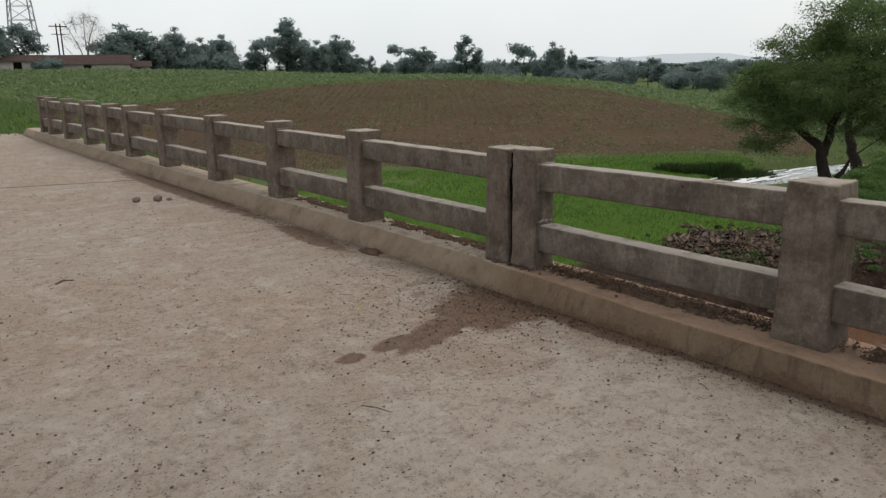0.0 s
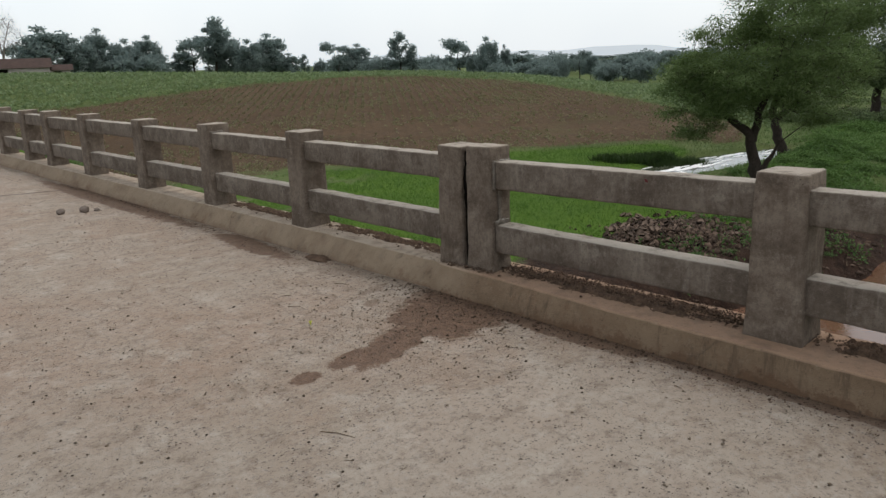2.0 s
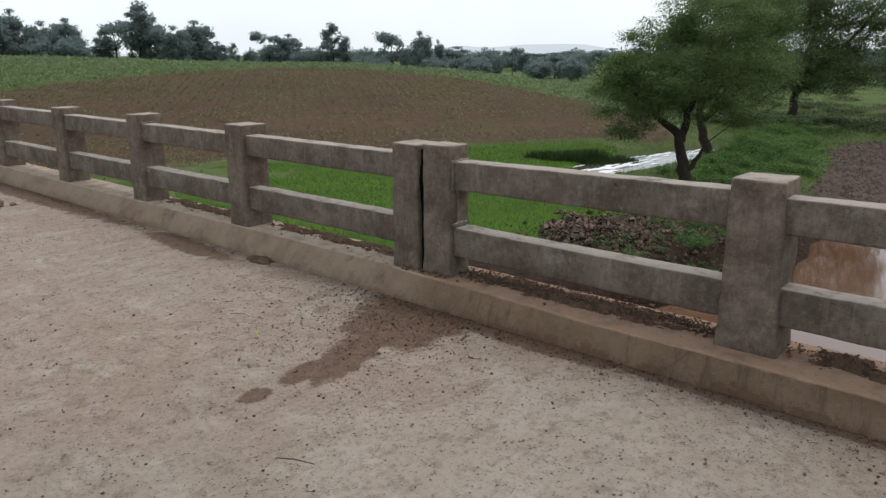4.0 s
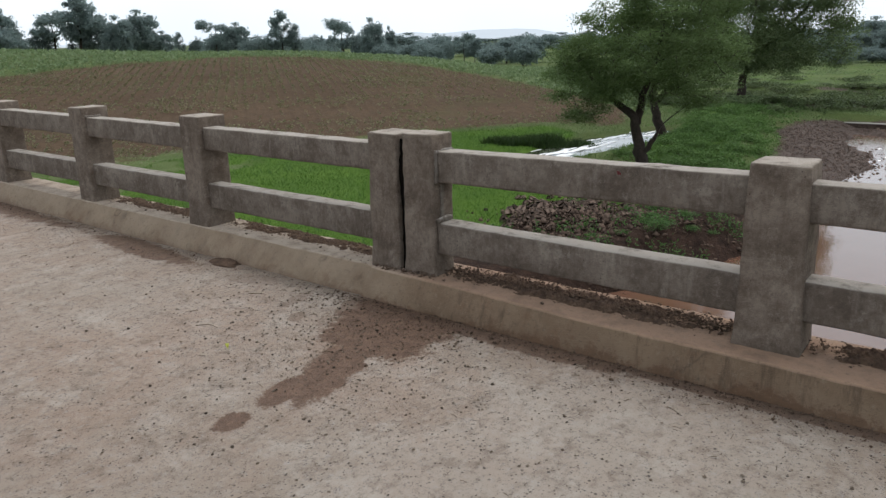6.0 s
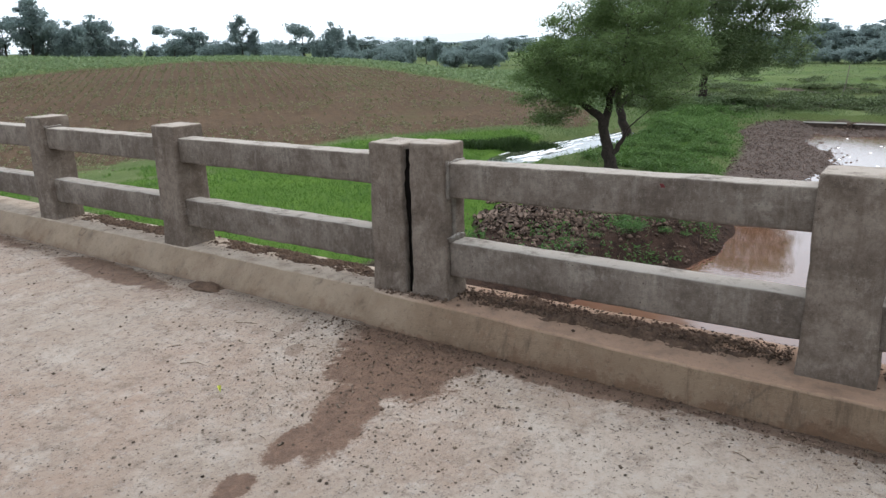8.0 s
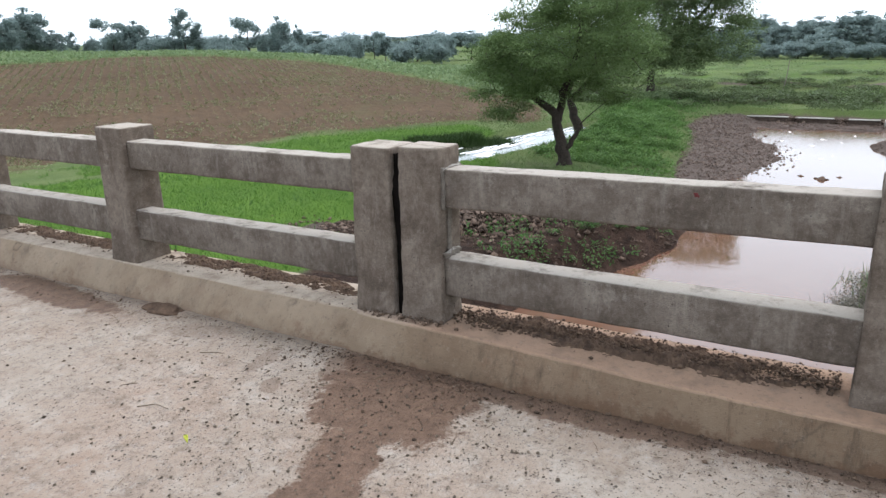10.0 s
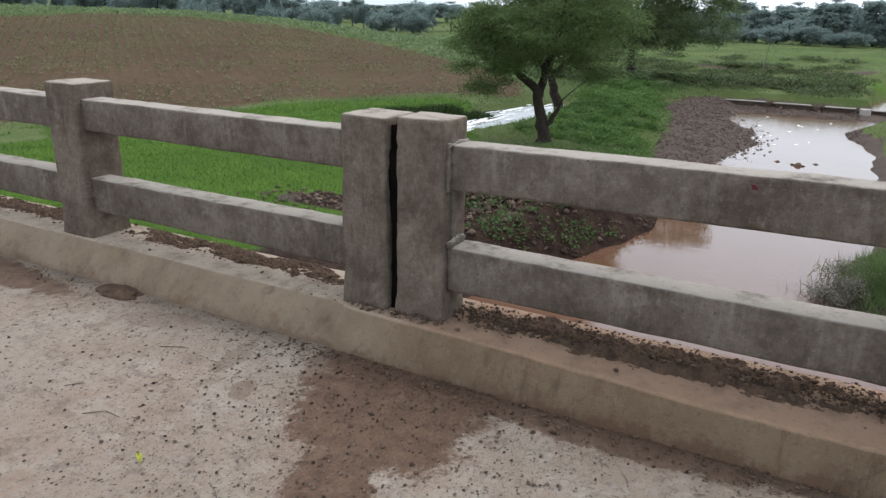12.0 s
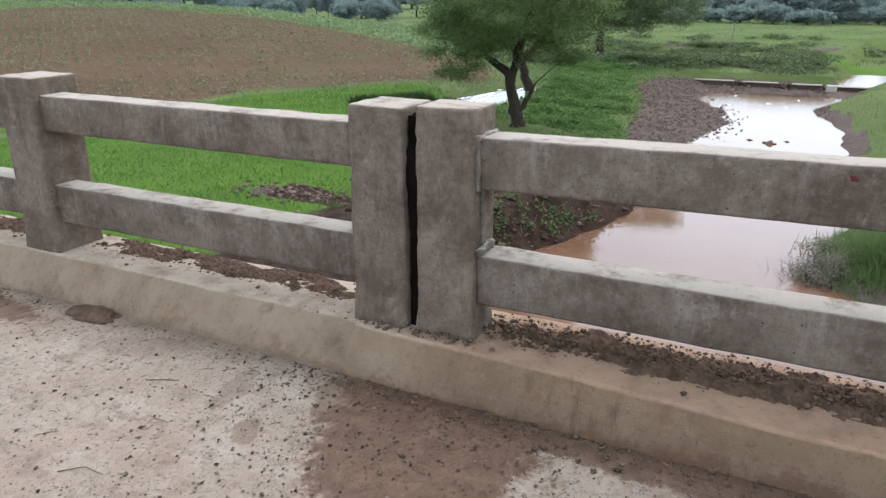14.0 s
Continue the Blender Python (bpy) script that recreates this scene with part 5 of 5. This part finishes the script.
grow_over(45000, (62, 150, -20, 34), lambda x, y: (polar(x, y)[1] > 66) & (height(x, y) > -5.5) & patchy(x, y, 5, 0.05) & ((polar(x, y)[0] > 90) | patchy(x, y, 1.9, 0.4, 3)), 0.08, 0.26, 0.5, 0.2, "far_meadow", M_BEAN, "grass and rice growing on the far terraces", "grass")
grow_over(30000, (62, 92, -20, 34), lambda x, y: (polar(x, y)[1] > 66) & (polar(x, y)[0] < 90) & (height(x, y) > -5.5) & patchy(x, y, 2.6, 0.2, 7), 0.1, 0.4, 0.6, 0.16, "terrace_weeds", M_WEED, "dark coarse weeds between the terraces", "weeds")
grow_over(16000, (-1.2, 9, 17.8, 34), lambda x, y: (x > -0.9 - 14 * ((y - 18.6) / 70) ** 2) & (height(x, y) > -1.5), 0.08, 0.28, 0.5, 0.10, "verge_grass", M_CROP, "rough green grass on the bank past the bridge end", "grass")

# leafy crop on the crest and seedlings in rows below it
x, y = rng.uniform(-30, 190, 240000), rng.uniform(10, 200, 240000)
d, az = polar(x, y)
top = np.interp(az, [5, 18, 26.6, 38, 50, 60, 67], [82, 92, 103, 119, 108, 86, 66])
k = (az > -8) & (az < 68) & (d > top) & (d < top + 62) & (np.hypot(x, y) > 20)
x, y = x[k], y[k]
v, f = leaf_cards(np.stack([x, y, height(x, y) + rng.uniform(0.05, 0.55, len(x))], 1), rng.uniform(0.12, 0.3, len(x)), rng, 0.2, 0.6)
tagged(quick("leafy_crop", v, f, M_BEAN), "dense knee-high green crop along the crest", "crop", kind="stuff")

ra = radians(38)
u, w = np.meshgrid(np.concatenate([np.arange(30, 72, 2.0), np.arange(72, 130, 0.8)]), np.arange(-75.5, 75, 0.95), indexing="ij")
u, w = (u + rng.normal(0, 0.1, u.shape)).ravel(), (w + rng.normal(0, 0.06, w.shape)).ravel()
x, y = OX + u * math.sin(ra) + w * math.cos(ra), OY + u * math.cos(ra) - w * math.sin(ra)
k = (zones(x, y)[0] > 0.5) & (rng.random(len(x)) < np.interp(u, [40, 70, 84], [0.3, 0.35, 0.9]))
x, y = x[k], y[k]
xx, yy = np.repeat(x, 8), np.repeat(y, 8)
v, f = leaf_cards(np.stack([xx + rng.normal(0, 0.07, len(xx)), yy + rng.normal(0, 0.07, len(xx)), height(xx, yy) + rng.uniform(0.04, 0.22, len(xx))], 1),
                  rng.uniform(0.06, 0.13, len(xx)), rng, 0.3, 0.5)
tagged(quick("seedling_rows", v, f, M_SPROUT), "rows of small seedlings in the red field", "seedlings", kind="stuff")
# weeds and clods over the lower field
x, y = rng.uniform(0, 80, 16000), rng.uniform(8, 110, 16000)
k = (zones(x, y)[0] > 0.3) & (patchy(x, y, 4.5, 0.1, 2) | ((polar(x, y)[0] < 60) & patchy(x, y, 1.9, -0.35, 5)))
x, y = np.repeat(x[k], 5), np.repeat(y[k], 5)
v, f = leaf_cards(np.stack([x + rng.normal(0, 0.14, len(x)), y + rng.normal(0, 0.14, len(x)), height(x, y) + rng.uniform(0.03, 0.2, len(x))], 1), rng.uniform(0.05, 0.13, len(x)), rng, 0.2, 0.5)
tagged(quick("field_weeds", v, f, M_SPROUT), "scattered weeds in the lower field", "weeds", kind="stuff")


def shrub(name, seed, radius, high, n, leaf, mat, label, group):
    """A low leafy shrub on a few stems."""
    r = np.random.default_rng(seed)
    top = empty(name, label, "shrub", group)
    wood = ([], [])
    pts = []
    for i in range(9):
        tip = np.array([r.normal() * radius * 0.55, r.normal() * radius * 0.55, high * r.uniform(0.5, 1.0)])
        a, b = limb((0, 0, -0.1), tip, 0.02, 0.006, r, 0.12, 4)
        add_tube(wood, a, b, 4)
        pts.append(tip + r.normal(size=(n // 9, 3)) * (radius * 0.33, radius * 0.33, high * 0.2))
    pts = np.concatenate(pts)
    pts[:, 2] = np.abs(pts[:, 2])
    quick("stems", wood[0], wood[1], M_BARK, top, True)
    v, f = leaf_cards(pts, r.uniform(0.6, 1.4, len(pts)) * leaf, r, 0.3, 0.55)
    quick("leaves", v, f, mat, top)
    return top


def plant(model, spots):
    for i, (x, y, s) in enumerate(spots):
        m = pose(x, y, float(height(x, y)) - 0.05, 0, 0, (i * 83) % 360) @ Matrix.Diagonal((s, s, s * (0.8 + 0.4 * ((i * 37) % 10) / 10), 1))
        if i == 0:
            model.matrix_basis = m
        else:
            copy_thing(model, m)


rs = random.Random(4)
spots = []
for i in range(150):
    x = 33.5 + 34 * rs.random() ** 1.3
    spots.append((x, 9.4 + (x - 28) * 0.17 + rs.gauss(-0.7, 1.25), rs.uniform(0.45, 1.15)))
plant(shrub("levee_shrub", 1, 0.9, 0.8, 700, 0.085, M_CREEPER, "leafy green shrub on the levee", "shrubs on the levee"), spots)
spots = [(rs.uniform(58, 70), 14 + rs.gauss(0, 2.0), rs.uniform(0.9, 1.4)) for i in range(8)]
plant(shrub("levee_shrub", 2, 0.9, 0.7, 700, 0.1, M_LEAF2, "dark leafy shrub at the tree's foot", "shrubs on the levee"), spots)
spots = []
for i in range(230):
    x, y = bearing(rs.uniform(68, 96), rs.choice((71, 73, 74, 75, 76, 79, 85, 87, 88, 90, 100)) + rs.gauss(0, 1.0))
    if x > 64 and not (x < 98 and -17 < y < -2):
        spots.append((x, y, rs.uniform(0.4, 1.4)))
spots.append((*bearing(91.8, 95), 2.0))
plant(shrub("terrace_shrub", 3, 1.1, 0.6, 420, 0.11, M_WEED, "low bush along the terrace edge", "shrubs on the terraces"), spots)
spots = [(20.3, 5.9, 0.55), (21.6, 5.1, 0.5), (22.3, 4.6, 0.45), (19.3, 6.6, 0.5), (24.5, 5.6, 0.6), (23.3, 7.0, 0.8), (25, 8.0, 1.0), (26.5, 7.2, 0.9), (28, 8.2, 0.9), (21.0, 6.4, 0.5), (22.8, 5.6, 0.6), (21.9, 6.6, 0.45), (18.6, 7.4, 0.4), (24.0, 6.4, 0.6)]
plant(shrub("bank_shrub", 5, 0.9, 0.8, 1000, 0.06, M_SHRUB, "small green shrub on the muddy bank", "shrubs on the bank"), spots)

# low leafy cover over the levee, weeds on the muddy bank
x = rng.uniform(32.5, 70, 52000)
y = 9.4 + (x - 28) * 0.17 + rng.normal(-0.6, 1.7, len(x))
k = (zones(x, y)[2] < 0.45) & (pond_in(x, y) > 1.15) & patchy(x, y, 1.1, -0.12, 3)
x, y = x[k], y[k]
v, f = leaf_cards(np.stack([x, y, height(x, y) + rng.gamma(2.0, 0.05, len(x)).clip(0, 0.3)], 1), rng.uniform(0.05, 0.11, len(x)), rng, 0.2, 0.6)
tagged(quick("levee_cover", v, f, M_CREEPER), "dense low green creepers over the levee", "undergrowth", kind="stuff")
grow_over(22000, (33, 70, 6, 24), lambda x, y: (levee(x, y) > 0.12) & (zones(x, y)[2] < 0.45) & (pond_in(x, y) > 1.15) & patchy(x, y, 1.5, 0.1, 8), 0.12, 0.36, 0.6, 0.09, "levee_grass", M_CROP, "lighter tufted grass between the creepers", "grass")
x, y = rng.uniform(16, 29, 15000), rng.uniform(3.8, 10.5, 15000)
k = (height(x, y) > WATER + 0.15) & patchy(x, y, 0.75, 0.2, 6)
x, y = x[k], y[k]
v, f = leaf_cards(np.stack([x, y, height(x, y) + rng.gamma(2.0, 0.07, len(x)).clip(0, 0.45)], 1), rng.uniform(0.03, 0.08, len(x)), rng, 0.2, 0.5)
tagged(quick("bank_weeds", v, f, M_SHRUB), "green weeds on the dark muddy bank", "weeds", kind="stuff")
grow_over(1600, (16, 27, 4.0, 10.5), lambda x, y: (height(x, y) > WATER + 0.1) & patchy(x, y, 0.6, 0.25, 9), 0.1, 0.35, 0.7, 0.05, "bank_straw", M_STRAW, "dry straw and roots on the muddy bank", "straw")

# dry and green grass clump on the opposite bank
def clump(at, n, rad, high, mat, label, seed, lean=0.5):
    r = np.random.default_rng(seed)
    p = r.normal(size=(n, 2)) * rad
    x, y = at[0] + p[:, 0], at[1] + p[:, 1]
    v, f = blades(np.stack([x, y, np.maximum(height(x, y), WATER) - 0.03], 1), r.uniform(0.5, 1.0, n) * high, r, lean, 0.03)
    return tagged(quick("grass_clump", v, f, mat), label, "grass clump", "grass clumps on the bank")


clump((19.7, -3.8), 2400, 0.5, 0.7, M_CROP, "tall green grass at the water's edge", 4)
clump((21.4, -3.9), 2600, 0.7, 0.55, M_CROP, "tall green grass at the water's edge", 5)
clump((18.7, -4.0), 1800, 0.5, 0.6, M_CROP, "tall green grass at the water's edge", 8)
clump((19.0, -2.5), 800, 0.4, 0.42, M_DRYGRASS, "dry grey-brown brush at the water's edge", 6, 0.9)
plant(shrub("dry_bush", 9, 0.55, 0.75, 900, 0.035, M_DRYGRASS, "leafless grey-brown bush at the water's edge", "dry bushes on the bank"),
      [(18.9, -2.2, 0.9), (19.6, -2.5, 1.0), (18.4, -2.7, 0.8), (20.6, -2.9, 1.0), (18.9, -3.0, 0.9)])

# stones: spoil heap on the bank, gravel bar, boulders in the water
def on_ground(x, y, up=0.0):
    return np.stack([x, y, height(x, y) + up], 1)


n = 1500
x, y = rng.normal(20.2, 1.5, n), rng.normal(8.9, 1.1, n)
pile = 0.42 * np.exp(-((x - 19.8) / 1.5) ** 2 - ((y - 9.1) / 1.0) ** 2) * rng.uniform(0.2, 1.0, n)
tagged(scatter_stones("rubble_heap", on_ground(x, y, 0.03 + pile), rng.gamma(1.5, 0.042, n).clip(0.02, 0.2), M_RUBBLE, rng, None, 0.75), "heap of brown rubble stones on the bank", "rubble", kind="stuff")
n = 2400
x, y = rng.uniform(16, 27, n), rng.uniform(3.6, 9.5, n)
k = (height(x, y) > WATER + 0.04) & patchy(x, y, 0.8, -0.2, 2)
x, y = x[k], y[k]
tagged(scatter_stones("bank_clods", on_ground(x, y, 0.01), rng.gamma(1.8, 0.03, len(x)).clip(0.02, 0.16), M_RUBBLE, rng, None, 0.6), "dark clods and stones on the muddy bank", "clods", kind="stuff")
n = 460
x, y = rng.normal(20.7, 1.3, n), rng.normal(9.9, 0.9, n)
pile = 0.45 * np.exp(-((x - 20.4) / 1.5) ** 2 - ((y - 9.8) / 1.0) ** 2) * rng.uniform(0.4, 1.0, n)
tagged(scatter_stones("boulder_heap", on_ground(x, y, 0.04 + pile), rng.gamma(4.0, 0.034, n).clip(0.06, 0.27), M_HEAP, rng, None, 0.75, True), "heap of large tumbled stones on the bank", "boulders", kind="stuff")
n = 420
x, y = rng.normal(16.6, 0.55, n), rng.normal(13.0, 1.3, n)
tagged(scatter_stones("rubble_heap", on_ground(x, y, 0.02), rng.gamma(1.7, 0.03, n).clip(0.02, 0.14), M_HEAP, rng, None, 0.6), "brown stones strewn on a bare patch in the grass", "rubble", kind="stuff")
n = 11000
x, y = rng.uniform(31, 62.5, n), rng.uniform(-3, 10, n)
k = (zones(x, y)[2] > 0.4) & (height(x, y) > WATER - 0.05)
x, y = x[k], y[k]
tagged(scatter_stones("gravel_bar", on_ground(x, y), rng.gamma(2.0, 0.034, len(x)).clip(0.02, 0.13), M_GRAVEL, rng, None, 0.5, True), "brown gravel and cobbles on the river bar", "gravel", kind="stuff")
n = 260
x = rng.uniform(33, 60, n)
y = bank_left(x) - np.abs(rng.normal(0, 0.7, n))
tagged(scatter_stones("shore_stones", np.stack([x, y, np.full(n, WATER)], 1), rng.gamma(1.6, 0.04, n).clip(0.03, 0.2), M_STONE, rng), "stones standing out of the shallow water", "stones", kind="stuff")
for x, y, s in ((38.7, -0.1, 0.24), (39.3, 0.9, 0.11), (39.6, -0.9, 0.10)):
    bm = lumps([(0, 0, -0.3 * s, s), (s * 0.7, s * 0.9, -0.4 * s, s * 0.7), (0, -1.2 * s, -0.3 * s, s * 0.6)], 3)
    ob = tagged(part("boulder", bm, M_RUBBLE), "dark wet boulder standing in the river", "boulder", "boulders in the river")
    ob.location = (x, y, WATER)

# weir
weir = empty("weir", "low brown masonry weir with a pale worn top", "weir")
for y0, y1, z1 in ((3.9, 9.2, -5.48), (0.6, 3.5, -5.5), (-2.5, -0.3, -5.52), (-12, -2.9, -5.56)):
    part("wall", rough_box(62.4, 63.1, y0, y1, -6.9, z1, 0.04, 0.6, 0.03, y0), M_WEIR, weir)
    part("coping", rough_box(62.3, 63.2, y0 + 0.02, y1 - 0.02, z1 + 0.004, z1 + 0.06, 0.02, 0.6, 0.015, y0), M_DECK, weir, "pale worn coping")

n = 260
x = rng.normal(62.4, 0.45, n)
y = rng.choice([0.15, 3.7, -2.7], n) + rng.normal(0, 0.35, n)
tagged(scatter_stones("weir_rubble", np.stack([x, y, -5.95 + rng.uniform(0, 0.5, n) * np.exp(-((x - 62.6) / 0.5) ** 2)], 1), rng.gamma(3.0, 0.045, n).clip(0.06, 0.26), M_HEAP, rng, None, 0.8, True), "stones washed out of the gaps in the weir", "rubble", kind="stuff")
tagged(part("concrete_block", rough_box(61.6, 62.2, -3.5, -2.75, -6.1, -5.35, 0.05, 0.2, 0.02, 2.0), M_WALL), "pale concrete block standing beside the weir", "block")
stake = bearing(83.0, 84)
vs, fs = tube([(*stake, float(height(*stake)) - 0.2), (stake[0], stake[1] - 0.25, -3.4), (stake[0], stake[1] - 0.4, -1.6)], [0.05, 0.05, 0.035], 6)
tagged(quick("stake", vs, fs, M_DRYWOOD, None, True), "thin pale leaning stake in the far meadow", "stake")

# foam drifting on the pond and the river
def foam(name, spots, z, label):
    bm = bmesh.new()
    for i, (x, y, rx, ry) in enumerate(spots):
        ring = []
        for k in range(22):
            t = 2 * math.pi * k / 22
            q = 1 + 0.5 * noise.noise(Vector((math.cos(t) * 1.5, math.sin(t) * 1.5, i * 2.3)))
            ring.append(bm.verts.new((x + rx * q * math.cos(t), y + ry * q * math.sin(t), z)))
        c = bm.verts.new((x, y, z + 0.03))
        for k in range(22):
            bm.faces.new((ring[k], ring[(k + 1) % 22], c))
    return tagged(part(name, bm, M_FOAM), label, "foam", kind="stuff")


rs = random.Random(9)
foam("pond_foam", [(rs.uniform(33, 47), 17.1 + rs.gauss(0, 0.8), rs.uniform(0.2, 1.2), rs.uniform(0.08, 0.26)) for i in range(44)], -5.05, "white foam drifting on the pond")
foam("river_foam", [(rs.uniform(44, 58.5), rs.uniform(-1.2, 3.4), rs.uniform(0.05, 0.3), rs.uniform(0.03, 0.12)) for i in range(14)], WATER + 0.008, "white foam on the riffle below the weir")
